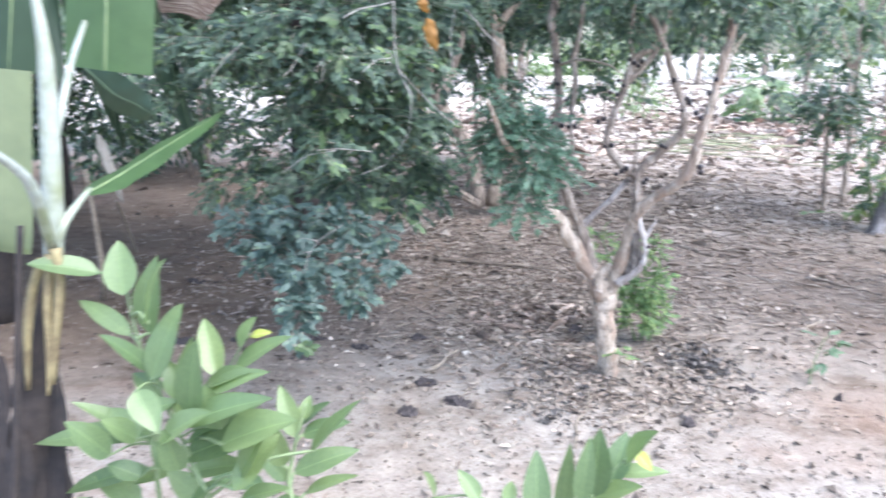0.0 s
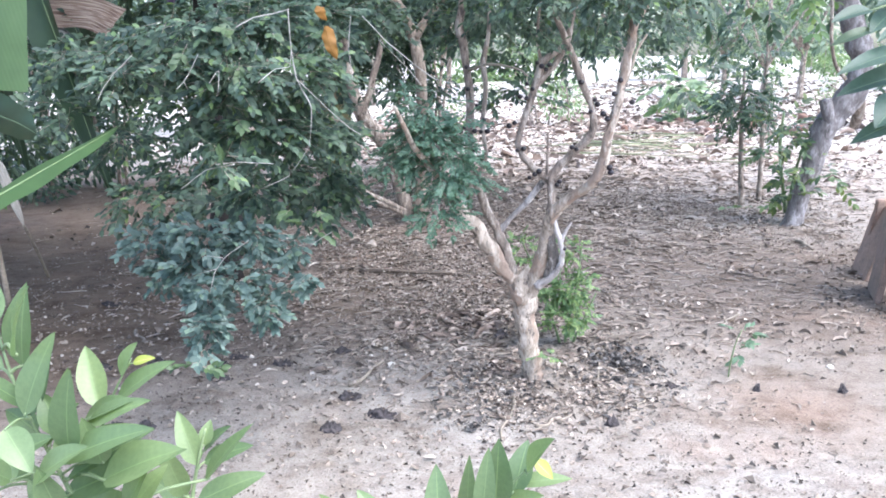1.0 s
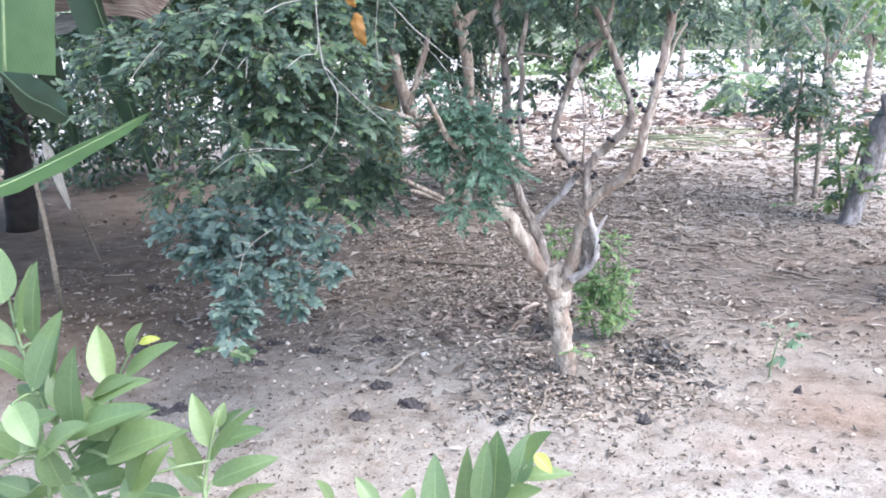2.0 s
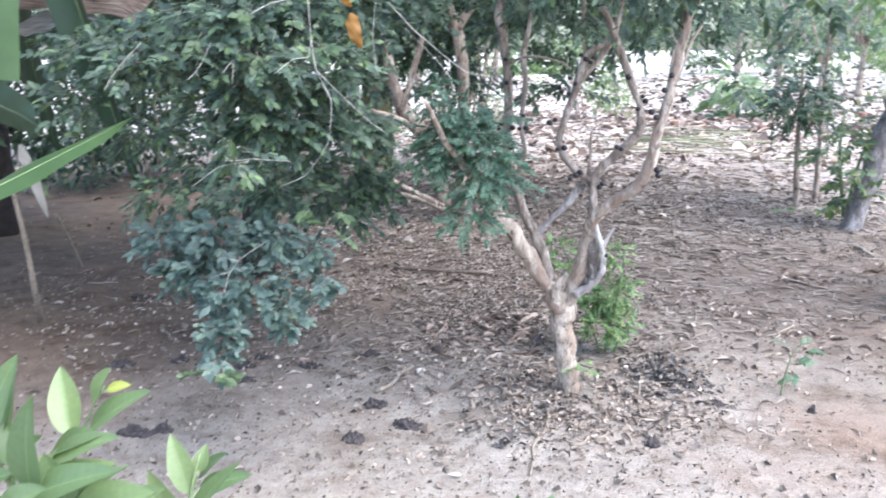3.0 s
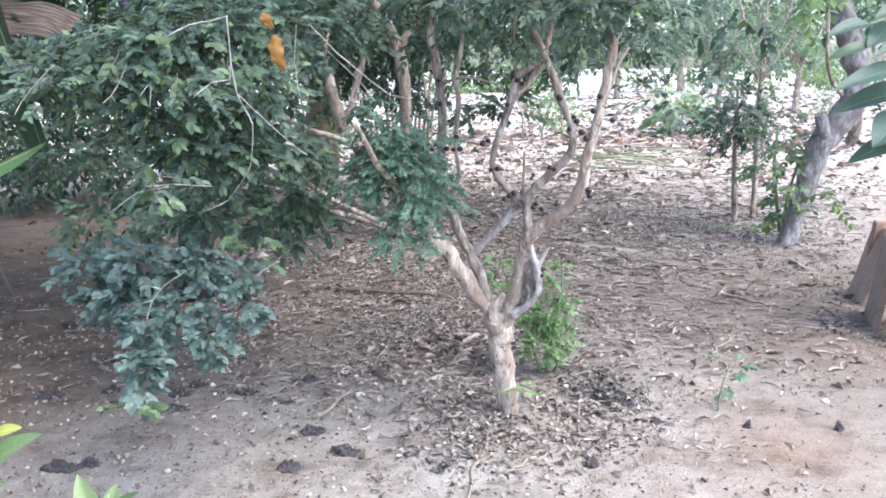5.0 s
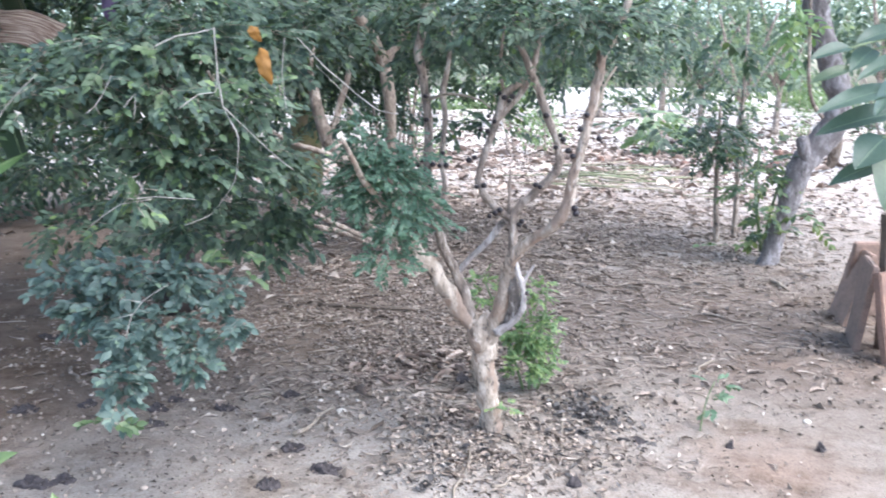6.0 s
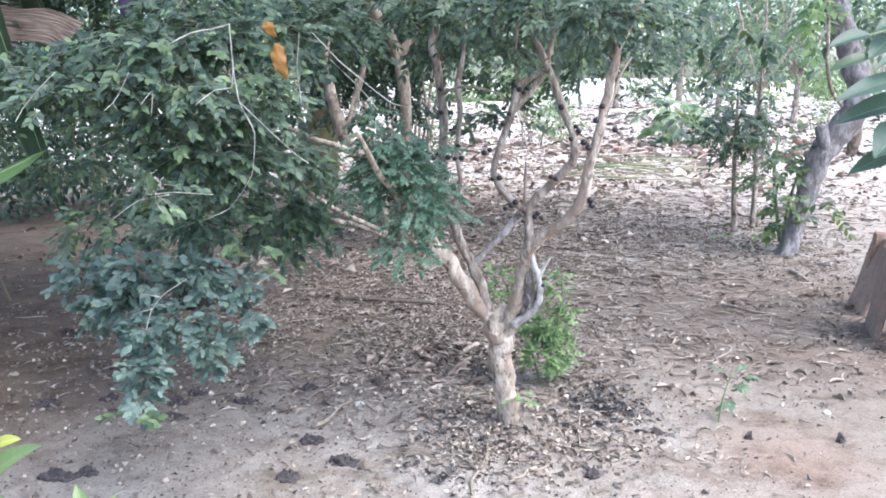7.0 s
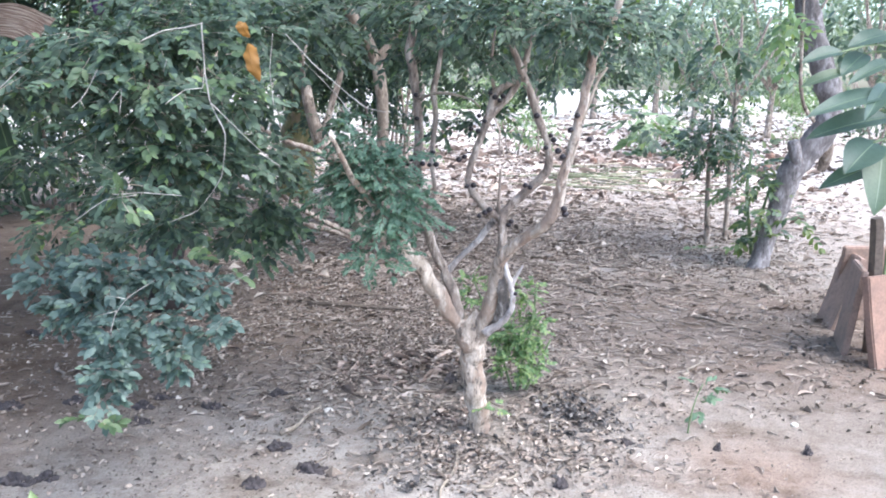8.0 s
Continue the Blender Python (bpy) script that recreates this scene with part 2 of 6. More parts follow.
SAPLING_LEAF = leaf_material("sapling_leaf", [(0.0, (0.038, 0.070, 0.052)), (0.7, (0.068, 0.112, 0.078)), (1.0, (0.13, 0.18, 0.09))], 0.4, 0.3)
SHRUB_LEAF = leaf_material("shrub_leaf", [(0.0, (0.06, 0.10, 0.065)), (0.6, (0.105, 0.16, 0.085)), (1.0, (0.20, 0.25, 0.09))], 0.4, 0.34)
# Paler bluish copy for distance: haze is put into the leaf colour.
HAZY_LEAF = leaf_material("far_leaf", [(0.0, (0.07, 0.11, 0.09)), (0.6, (0.155, 0.205, 0.17)), (1.0, (0.26, 0.305, 0.24))], 0.4, 0.4)
# Pale copy for open ground: sunlight is put into the leaf colour.
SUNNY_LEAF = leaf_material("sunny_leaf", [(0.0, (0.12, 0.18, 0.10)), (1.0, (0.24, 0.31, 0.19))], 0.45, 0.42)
YOUNG_LEAF = leaf_material("young_leaf", [(0.0, (0.112, 0.170, 0.085)), (0.6, (0.165, 0.228, 0.112)), (1.0, (0.205, 0.272, 0.13))], 0.42, 0.32, True, (0.21, 0.30, 0.135))
YELLOW_LEAF = leaf_material("yellow_leaf", [(0.0, (0.27, 0.33, 0.08)), (1.0, (0.42, 0.40, 0.10))], 0.5, 0.35, True, (0.6, 0.56, 0.3))
BROAD_LEAF = leaf_material("broad_leaf", [(0.0, (0.075, 0.125, 0.11)), (0.7, (0.105, 0.16, 0.135)), (1.0, (0.145, 0.195, 0.12))], 0.38, 0.36, True, (0.22, 0.30, 0.22))
BANANA_LEAF = leaf_material("banana_leaf", [(0.0, (0.05, 0.10, 0.048)), (1.0, (0.085, 0.145, 0.065))], 0.38, 0.38, True, (0.3, 0.38, 0.2))
# Paler copy of the banana leaf: backlight is put into its colour.
BACKLIT_BANANA_LEAF = leaf_material("backlit_banana_leaf", [(0.0, (0.19, 0.235, 0.15)), (1.0, (0.23, 0.27, 0.175))], 0.4, 0.4, True, (0.5, 0.55, 0.4))
# Darker copy of the banana leaf: shade is put into its colour.
SHADED_BANANA_LEAF = leaf_material("shaded_banana_leaf", [(0.0, (0.02, 0.042, 0.025)), (1.0, (0.04, 0.075, 0.04))], 0.45, 0.2, True, (0.07, 0.11, 0.06))
BARK = bark_material("jabuticaba_bark", (0.48, 0.405, 0.345), (0.70, 0.62, 0.55), (0.13, 0.107, 0.095), rust=(0.36, 0.27, 0.22))
GREY_BARK = bark_material("grey_bark", (0.23, 0.212, 0.222), (0.38, 0.365, 0.39), (0.10, 0.092, 0.095))
BROWN_BARK = bark_material("brown_bark", (0.295, 0.242, 0.21), (0.53, 0.47, 0.425), (0.08, 0.067, 0.062))
TAN_BARK = bark_material("tan_bark", (0.30, 0.245, 0.205), (0.43, 0.37, 0.32), (0.16, 0.13, 0.11))
MOSSY_BARK = bark_material("mossy_bark", (0.15, 0.145, 0.065), (0.19, 0.155, 0.105), (0.05, 0.05, 0.032), 0.7)
DEAD_WOOD = bark_material("dead_wood", (0.44, 0.405, 0.405), (0.72, 0.69, 0.69), (0.07, 0.065, 0.06))
ROT = bark_material("rotted_heartwood", (0.20, 0.18, 0.17), (0.55, 0.52, 0.51), (0.03, 0.027, 0.025), 1.6)
TWIG = rough_material("twig", (0.34, 0.29, 0.24), (0.2, 0.165, 0.13), 40)
PALE_TWIG = rough_material("pale_twig", (0.42, 0.395, 0.37), (0.25, 0.23, 0.21), 40)
GREEN_STEM = rough_material("green_stem", (0.20, 0.26, 0.13), (0.14, 0.2, 0.1), 40, 0.6, 0.2)
FRUIT = rough_material("jabuticaba_fruit", (0.016, 0.010, 0.016), (0.008, 0.006, 0.009), 50, 0.3, 0.1, 0.002)
LITTER = plain_leafy("leaf_litter", [(0.0, (0.09, 0.071, 0.061)), (0.28, (0.215, 0.172, 0.148)), (0.58, (0.36, 0.30, 0.262)),
                                     (0.86, (0.47, 0.41, 0.365)), (1.0, (0.52, 0.47, 0.43))])
STRIP = plain_leafy("dry_strip", [(0.0, (0.12, 0.095, 0.08)), (0.4, (0.27, 0.222, 0.188)), (0.8, (0.40, 0.345, 0.30)), (1.0, (0.50, 0.45, 0.405))])
CRUMB = plain_leafy("soil_crumb", [(0.0, (0.05, 0.04, 0.036)), (0.5, (0.20, 0.165, 0.14)), (0.95, (0.33, 0.285, 0.25)), (1.0, (0.45, 0.41, 0.37))])
BROWN_LITTER = plain_leafy("brown_litter", [(0.0, (0.06, 0.045, 0.04)), (0.4, (0.23, 0.175, 0.15)), (0.8, (0.40, 0.32, 0.28)), (1.0, (0.55, 0.48, 0.43))])
DARK_LITTER = plain_leafy("dark_litter", [(0.0, (0.03, 0.028, 0.03)), (0.5, (0.085, 0.08, 0.082)), (0.8, (0.16, 0.15, 0.148)), (1.0, (0.3, 0.28, 0.27))])
STICK = rough_material("stick_wood", (0.30, 0.25, 0.21), (0.16, 0.13, 0.11), 25, 0.9, 0.6, 0.004, 0.5)
CLOD = rough_material("dark_clod", (0.085, 0.073, 0.077), (0.04, 0.034, 0.037), 60, 0.95, 0.8, 0.01)
HUSK = rough_material("brown_husk", (0.20, 0.115, 0.085), (0.09, 0.055, 0.045), 20)
STONE = rough_material("pale_stone", (0.78, 0.72, 0.66), (0.55, 0.5, 0.45), 30, 0.9)
CLAY = rough_material("fired_clay", (0.30, 0.19, 0.15), (0.22, 0.145, 0.12), 14, 0.9, 0.6, 0.005, 0.5)
# Greyer, paler clay for the three tiles behind the front one.
GREY_CLAY = rough_material("grey_clay", (0.36, 0.25, 0.205), (0.25, 0.185, 0.155), 14, 0.9, 0.6, 0.005, 0.3)
STAKE = rough_material("stake_wood", (0.16, 0.125, 0.10), (0.09, 0.07, 0.06), 20)
BANANA_STEM = rough_material("banana_stem", (0.30, 0.33, 0.31), (0.20, 0.225, 0.14), 9, 0.45, 0.2)
DRY_SHEATH = rough_material("dry_sheath", (0.04, 0.031, 0.029), (0.016, 0.014, 0.016), 14, 0.9, 0.7, 0.01)
TAN_SHEATH = rough_material("tan_sheath", (0.25, 0.21, 0.11), (0.12, 0.09, 0.05), 16, 0.7, 0.4)
DRY_LEAF = streaked("dry_banana_leaf", (0.12, 0.072, 0.054), (0.21, 0.145, 0.115), (0.36, 0.29, 0.24))
GREY_DRY_LEAF = streaked("grey_dry_leaf", (0.17, 0.155, 0.14), (0.26, 0.245, 0.225), (0.38, 0.36, 0.335))
ORANGE_LEAF = leaf_material("orange_leaf", [(0.0, (0.25, 0.105, 0.018)), (1.0, (0.29, 0.14, 0.028))], 0.6, 0.25, True)
RED_SHEATH = rough_material("red_sheath", (0.075, 0.03, 0.022), (0.04, 0.019, 0.015), 10)
PURPLE = rough_material("purple_bract", (0.055, 0.034, 0.085), (0.03, 0.02, 0.05), 10, 0.5, 0.2)
GRASS = plain_leafy("cut_stalk", [(0.0, (0.09, 0.125, 0.065)), (0.4, (0.19, 0.215, 0.13)), (1.0, (0.38, 0.345, 0.28))], 0.7)


# ---------------------------------------------------------------- builders
def mesh_from(name, verts, faces, material_, smooth=True, uv=None):
    me = bpy.data.meshes.new(name)
    me.from_pydata(np.asarray(verts).tolist(), [], faces if isinstance(faces, list) else faces.tolist())
    if material_:
        me.materials.append(material_)
    if smooth:
        me.polygons.foreach_set("use_smooth", [True] * len(me.polygons))
    if uv is not None:
        layer = me.uv_layers.new(name="UVMap")
        loops = np.zeros(len(me.loops), dtype=np.int32)
        me.loops.foreach_get("vertex_index", loops)
        layer.data.foreach_set("uv", np.asarray(uv)[loops].astype(np.float32).ravel())
    me.update()
    return me


def base_of(name, at, label, category, group="", kind=""):
    ob = new(name)
    ob.location = at
    ob.empty_display_size = 0.05
    return tagged(ob, label, category, group, kind)


def part(name, verts, faces, material_, parent, label="", smooth=True, uv=None, kind=""):
    """One mesh under a thing; verts are world places."""
    at = Vector(parent.location) if parent.parent is None else Vector(parent.parent.location) + Vector(parent.location)
    ob = new(name, mesh_from(name, np.asarray(verts, dtype=float) - np.array(at), faces, material_, smooth, uv))
    ob.parent = parent
    return tagged(ob, label, kind=kind)


def solid(name, verts, faces, material_, label, category, group="", kind="", smooth=True):
    """One mesh as a thing of its own; its origin lies at its foot."""
    v = np.asarray(verts, dtype=float)
    at = np.array((*v.mean(0)[:2], v[:, 2].min()))
    ob = new(name, mesh_from(name, v - at, faces, material_, smooth))
    ob.location = at
    return tagged(ob, label, category, group, kind)


def curve_points(rows, sub):
    """Catmull-Rom through rows of any width."""
    p = np.asarray(rows, dtype=float)
    if sub < 2 or len(p) < 3:
        return p
    q = np.vstack([2 * p[0] - p[1], p, 2 * p[-1] - p[-2]])
    out = []
    for i in range(1, len(q) - 2):
        for k in range(sub):
            u = k / sub
            a, b, c, d = q[i - 1], q[i], q[i + 1], q[i + 2]
            out.append(0.5 * (2 * b + (c - a) * u + (2 * a - 5 * b + 4 * c - d) * u * u + (3 * b - a - 3 * c + d) * u ** 3))
    out.append(p[-1])
    return np.array(out)


def tube(rows, sides=8, sub=4, knobs=0.08, seed=0, flat=1.0, rugged=0.0):
    """A limb along rows of (x, y, z, radius): verts and faces, closed at both ends."""
    p = curve_points(rows, sub)
    n = len(p)
    if rugged:
        k = np.arange(n) / max(1, sub)
        raw = np.asarray(rows, dtype=float)
        straight = np.stack([np.interp(k, np.arange(len(raw)), raw[:, j]) for j in range(4)], 1)
        p = 0.45 * p + 0.55 * straight
        for i in range(1, n - 1):
            q = Vector((k[i] * 1.9, seed, 0.0))
            p[i, :3] += p[i, 3] * 0.35 * np.array((noise.noise(q), noise.noise(q + Vector((9, 0, 4))), noise.noise(q + Vector((3, 8, 1)))))
    c, r = p[:, :3], np.maximum(p[:, 3], 0.0006)
    tang = np.gradient(c, axis=0)
    tang /= np.linalg.norm(tang, axis=1)[:, None] + 1e-9
    ref = np.array((0.31, 0.87, 0.38))
    along = np.concatenate([[0], np.cumsum(np.linalg.norm(np.diff(c, axis=0), axis=1))]) * 3.0
    verts = []
    for i in range(n):
        a = np.cross(tang[i], ref)
        a /= np.linalg.norm(a) + 1e-9
        b = np.cross(tang[i], a)
        for k in range(sides):
            w = 2 * math.pi * k / sides
            f = 1.0
            if knobs:
                q = Vector(c[i] * 9 + seed) + Vector((math.cos(w), math.sin(w), seed * 0.7)) * 1.1
                f += knobs * 2.0 * noise.noise(q) + knobs * noise.noise(q * 2.7)
                if rugged:
                    e = Vector((math.cos(w) * 2.6, math.sin(w) * 2.6, along[i] * 9 + seed))
                    f += rugged * (0.9 * noise.noise(e) + 0.6 * noise.noise(e * 2.6) + 0.9 * max(0, noise.noise(e * 0.8 + Vector((7, 3, 1))) - 0.25))
            verts.append(c[i] + r[i] * f * (math.cos(w) * a + math.sin(w) * b * flat))
    faces = [(i * sides + k, i * sides + (k + 1) % sides, (i + 1) * sides + (k + 1) % sides, (i + 1) * sides + k)
             for i in range(n - 1) for k in range(sides)]
    faces.append(tuple(range(sides))[::-1])
    faces.append(tuple((n - 1) * sides + k for k in range(sides)))
    return np.array(verts), faces


def limb(name, parent, material_, rows, label="", sides=10, sub=6, knobs=0.13, rugged=0.0):
    return part(name, *tube(rows, sides, sub, knobs, len(rows) + rows[0][0], 1.0, rugged), material_, parent, label)


def unit(a):
    return a / (np.linalg.norm(a, axis=-1, keepdims=True) + 1e-9)


def leaf_cloud(at, along, up, length, width, fold=0.25, simple=False, torn=None):
    """Many leaves as one mesh: arrays of places, directions and upper sides; torn: a random source for broken shapes."""
    along = unit(along)
    side = unit(np.cross(up, along))
    up = np.cross(along, side)
    n = len(at)
    L, Wd = length[:, None], width[:, None]
    if simple:
        shape = [(0, 0, 0), (0.45, -0.5, fold * 0.3), (1, 0, 0), (0.45, 0.5, fold * 0.3)]
        quads = [(0, 1, 2, 3)]
    else:
        shape = [(0, 0, 0), (0.22, -0.36, fold * 0.3), (0.22, 0, 0), (0.22, 0.36, fold * 0.3), (0.6, -0.44, fold * 0.3),
                 (0.6, 0, -0.02), (0.6, 0.44, fold * 0.3), (1.0, 0, -0.14)]
        quads = [(0, 1, 2), (0, 2, 3), (1, 4, 5, 2), (2, 5, 6, 3), (4, 7, 5), (5, 7, 6)]
    k = len(shape)
    verts = np.empty((n, k, 3))
    for j, (u, v, w) in enumerate(shape):
        verts[:, j] = at + along * L * u + side * Wd * v + up * (Wd * w if j and j < k - 1 else L * w)
    if torn is not None:
        verts += torn.normal(size=verts.shape) * (0.22 * np.minimum(Wd, L * 0.3))[:, None, :] * np.array((1, 1, 0.8))
        verts[:, -1] -= along * L * torn.uniform(0, 0.45, (n, 1))
    faces = [tuple(k * i + a for a in q) for i in range(n) for q in quads]
    return verts.reshape(-1, 3), faces


def in_blobs(rng, blobs):
    """Random places in ellipsoids, fuller towards the outside: rows of centre, radii, count."""
    out, ways = [], []
    for c, r, n in blobs:
        d = unit(rng.normal(size=(n, 3)))
        rad = rng.uniform(0.15, 1, n) ** 0.45
        out.append(np.array(c) + d * np.array(r) * rad[:, None])
        ways.append(d)
    return np.vstack(out), np.vstack(ways)


def sprays(rng, at, ways, length, leaf, nodes=7, droop=0.6, spread=0.9, simple=False, facing=(0, -0.55, 0.75), wide=0.5):
    """Leafy twigs: at each node a leaf to either side. Returns leaf mesh data and twig mesh data."""
    n = len(at)
    d = unit(ways * np.array((1.0, 1.0, 0.4)) + rng.normal(size=(n, 3)) * np.array((0.5, 0.5, 0.3)) + np.array((0, -0.25, -droop)))
    ln = length * rng.uniform(0.6, 1.3, n)
    P, D, U, S = [], [], [], []
    flat = unit(np.cross(d, rng.normal(size=(n, 3)) * 0.5 + np.array((0, 0, 1.0))))
    top = np.cross(d, flat)
    top *= np.sign(top @ np.array((0, -0.6, 1.0)))[:, None]
    line = []
    for k in range(nodes + 1):
        s = (k / nodes) * ln
        c = at + d * s[:, None] + np.array((0, 0, -1)) * (s ** 2 * droop * 0.9)[:, None]
        line.append(c)
        if k == 0:
            continue
        for sg in (-1, 1):
            keep = rng.random(n) < 0.88
            P.append(c[keep])
            D.append((d * (0.6 + 0.5 * k / nodes) + flat * sg * spread * (1.15 - 0.5 * k / nodes) + rng.normal(size=(n, 3)) * 0.16 + np.array((0, 0, -0.08)))[keep])
            U.append((top * 0.6 + np.array(facing) + rng.normal(size=(n, 3)) * 0.26)[keep])
            S.append((leaf * rng.uniform(0.7, 1.2, n))[keep])
    P, D, U, S = np.vstack(P), np.vstack(D), np.vstack(U), np.concatenate(S)
    leaves = leaf_cloud(P, D, U, S, S * wide * rng.uniform(0.88, 1.12, len(S)), 0.25, simple)
    line = np.stack(line[::2], 1)
    m = line.shape[1]
    ring = np.array([(math.cos(a), math.sin(a)) for a in (0, 2.1, 4.2)])
    side2 = np.cross(d, flat)
    w = np.linspace(1, 0.35, m)[None, :, None, None] * 0.0010
    tv = line[:, :, None, :] + w * (ring[None, None, :, :1] * flat[:, None, None, :] + ring[None, None, :, 1:] * side2[:, None, None, :])
    tf = [(b + 3 * i + k, b + 3 * i + (k + 1) % 3, b + 3 * i + 3 + (k + 1) % 3, b + 3 * i + 3 + k)
          for b in range(0, n * m * 3, m * 3) for i in range(m - 1) for k in range(3)]
    return leaves, (tv.reshape(-1, 3), tf)


def crown(tree, blobs, material_, seed, length=0.2, leaf=0.045, nodes=7, droop=0.6, simple=False, label="", facing=(0, -0.55, 0.75), wide=0.5):
    rng = np.random.default_rng(seed)
    at, ways = in_blobs(rng, blobs)
    lv, tw = sprays(rng, at, ways, length, leaf, nodes, droop, simple=simple, facing=facing, wide=wide)
    part("foliage", *lv, material_, tree, label, kind="stuff")
    part("twig_spray", *tw, TWIG, tree, kind="stuff")


def shade_canopy(tree, blobs, material_, seed, leaf=0.09):
    """Upper crown of single leaves, out of view, added to shade the ground."""
    rng = np.random.default_rng(seed)
    at, ways = in_blobs(rng, blobs)
    n = len(at)
    S = leaf * rng.uniform(0.7, 1.3, n)
    lv = leaf_cloud(at, rng.normal(size=(n, 3)) + np.array((0, 0, -0.4)), rng.normal(size=(n, 3)) * 0.7 + np.array((0, 0, 1.0)), S, S * 0.5, 0.3, True)
    part("shading_foliage", *lv, material_, tree, kind="stuff")


def leaf_blade(length, width, rise=0.15, bend=0.35, cup=0.25, nu=9, nv=4, taper=0.75, ripple=0.0, seed=0):
    """One large leaf along +x, tip drooping; returns verts, faces and uv."""
    verts, uv, faces = [], [], []
    rng = np.random.default_rng(seed)
    ph = rng.uniform(0, 6)
    for i in range(nu + 1):
        u = i / nu
        w = width * 0.5 * math.sin(math.pi * min(1, u ** taper * 0.97 + 0.03)) ** 0.8
        for j in range(-nv, nv + 1):
            v = j / nv
            z = rise * length * u - bend * length * u * u + cup * abs(v) ** 1.3 * w + ripple * width * math.sin(9 * u + ph + 2 * v) * abs(v)
            verts.append((length * u, w * v, z))
            uv.append((u, v))
    k = 2 * nv + 1
    for i in range(nu):
        for j in range(2 * nv):
            faces.append((i * k + j, (i + 1) * k + j, (i + 1) * k + j + 1, i * k + j + 1))
    return np.array(verts), faces, uv


LEAF_MESHES = {}


def leaf_mesh(key, material_, **shape):
    """Leaf meshes, thickened a little and shared between alike leaves."""
    if key not in LEAF_MESHES:
        v, f, uv = leaf_blade(**shape)
        LEAF_MESHES[key] = mesh_from("leaf", v, f, material_, True, uv)
    return LEAF_MESHES[key]


def hang_leaf(parent, mesh, at, way, up=(0, 0, 1), scale=1.0, name="leaf", label=""):
    """A leaf object with its foot at a world place, pointing along way."""
    x = Vector(way).normalized()
    y = Vector(up).cross(x).normalized()
    z = x.cross(y)
    m = Matrix((x, y, z)).transposed().to_4x4()
    ob = new(name, mesh)
    ob.parent = parent
    ob.matrix_basis = Matrix.Translation(Vector(at) - Vector(parent.location)) @ m @ Matrix.Scale(scale, 4)
    return tagged(ob, label)


# ---------------------------------------------------------------- ground
def height(x, y):
    near = 1.0 / (1.0 + (y / 14.0) ** 2)
    h = 0.014 * noise.noise((x * 1.7, y * 1.7, 0)) + 0.009 * noise.noise((x * 5, y * 5, 3)) + 0.0045 * noise.noise((x * 13, y * 13, 5)) + 0.002 * noise.noise((x * 29, y * 29, 8))
    h += 0.03 * near * math.exp(-((x - 0.62) ** 2 + (y - 3.05) ** 2) / 0.10)      # rise at the tree's foot
    h += 0.035 * math.exp(-((x - 1.22) ** 2 + (y - 3.35) ** 2) / 0.03)            # little heap of earth
    h -= 0.05 * math.exp(-((x - 0.43) ** 2 + (y - 3.5) ** 2) / 0.012)             # small hollow
    return h


def ground_sheet():
    xs = np.unique(np.concatenate([np.linspace(-2.4, 3.4, 250), np.linspace(-8, 10, 60), np.array([-400, -150, -60, -25, -14, 16, 28, 60, 150, 400])]))
    ys = np.unique(np.concatenate([np.linspace(1.2, 6.2, 230), np.linspace(-6, 16, 70), np.array([-300, -100, -40, -15, 22, 30, 45, 70, 120, 250, 900])]))
    verts = [(x, y, height(x, y)) for y in ys for x in xs]
    k = len(xs)
    faces = [(j * k + i, j * k + i + 1, (j + 1) * k + i + 1, (j + 1) * k + i) for j in range(len(ys) - 1) for i in range(k - 1)]
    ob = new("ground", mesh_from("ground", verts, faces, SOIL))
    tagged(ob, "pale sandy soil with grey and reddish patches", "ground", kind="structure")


ground_sheet()


def swept(x, y):
    """How bare the trodden soil is: 1 where hardly any leaf lies."""
    return min(1.0, math.exp(-((x - 1.6) / 0.75) ** 2 - ((y - 4.6) / 1.15) ** 2) + math.exp(-((x - 1.7) / 0.7) ** 2 - ((y - 2.7) / 0.5) ** 2))


def litter(name, material_, seed, patches, size, label, category="leaf litter"):
    """Dry curled leaves strewn over elliptic patches: rows of x, y, rx, ry, count."""
    rng = np.random.default_rng(seed)
    P = []
    for x, y, rx, ry, n in patches:
        q = np.clip(rng.normal(0, 0.62, (n, 2)), -1.9, 1.9)
        P.append(np.stack([x + rx * q[:, 0], y + ry * q[:, 1]], 1))
    P = np.vstack(P)
    drift = np.array([noise.noise((a * 2.1, b * 1.6, seed)) + 0.6 * noise.noise((a * 6, b * 5, seed + 4)) for a, b in P])
    P = P[drift > rng.uniform(-0.4, 0.4, len(P))]
    P = P[[rng.random() > 0.88 * swept(a, b) for a, b in P]]
    n = len(P)
    z = np.array([height(a, b) for a, b in P]) + rng.uniform(0.002, 0.026, n)
    a = rng.uniform(0, 6.283, n)
    along = np.stack([np.cos(a), np.sin(a), rng.normal(0, 0.28, n)], 1)
    up = rng.normal(size=(n, 3)) * 0.6 + np.array((0, 0, 1.0))
    S = 0.85 * size * np.minimum(rng.lognormal(0, 0.5, n), 1.9)
    v, f = leaf_cloud(np.column_stack([P, z]), along, up, S, S * rng.uniform(0.22, 0.75, n), 1.0, torn=rng)
    ob = new(name, mesh_from(name, v, f, material_))
    return tagged(ob, label, category, kind="stuff")


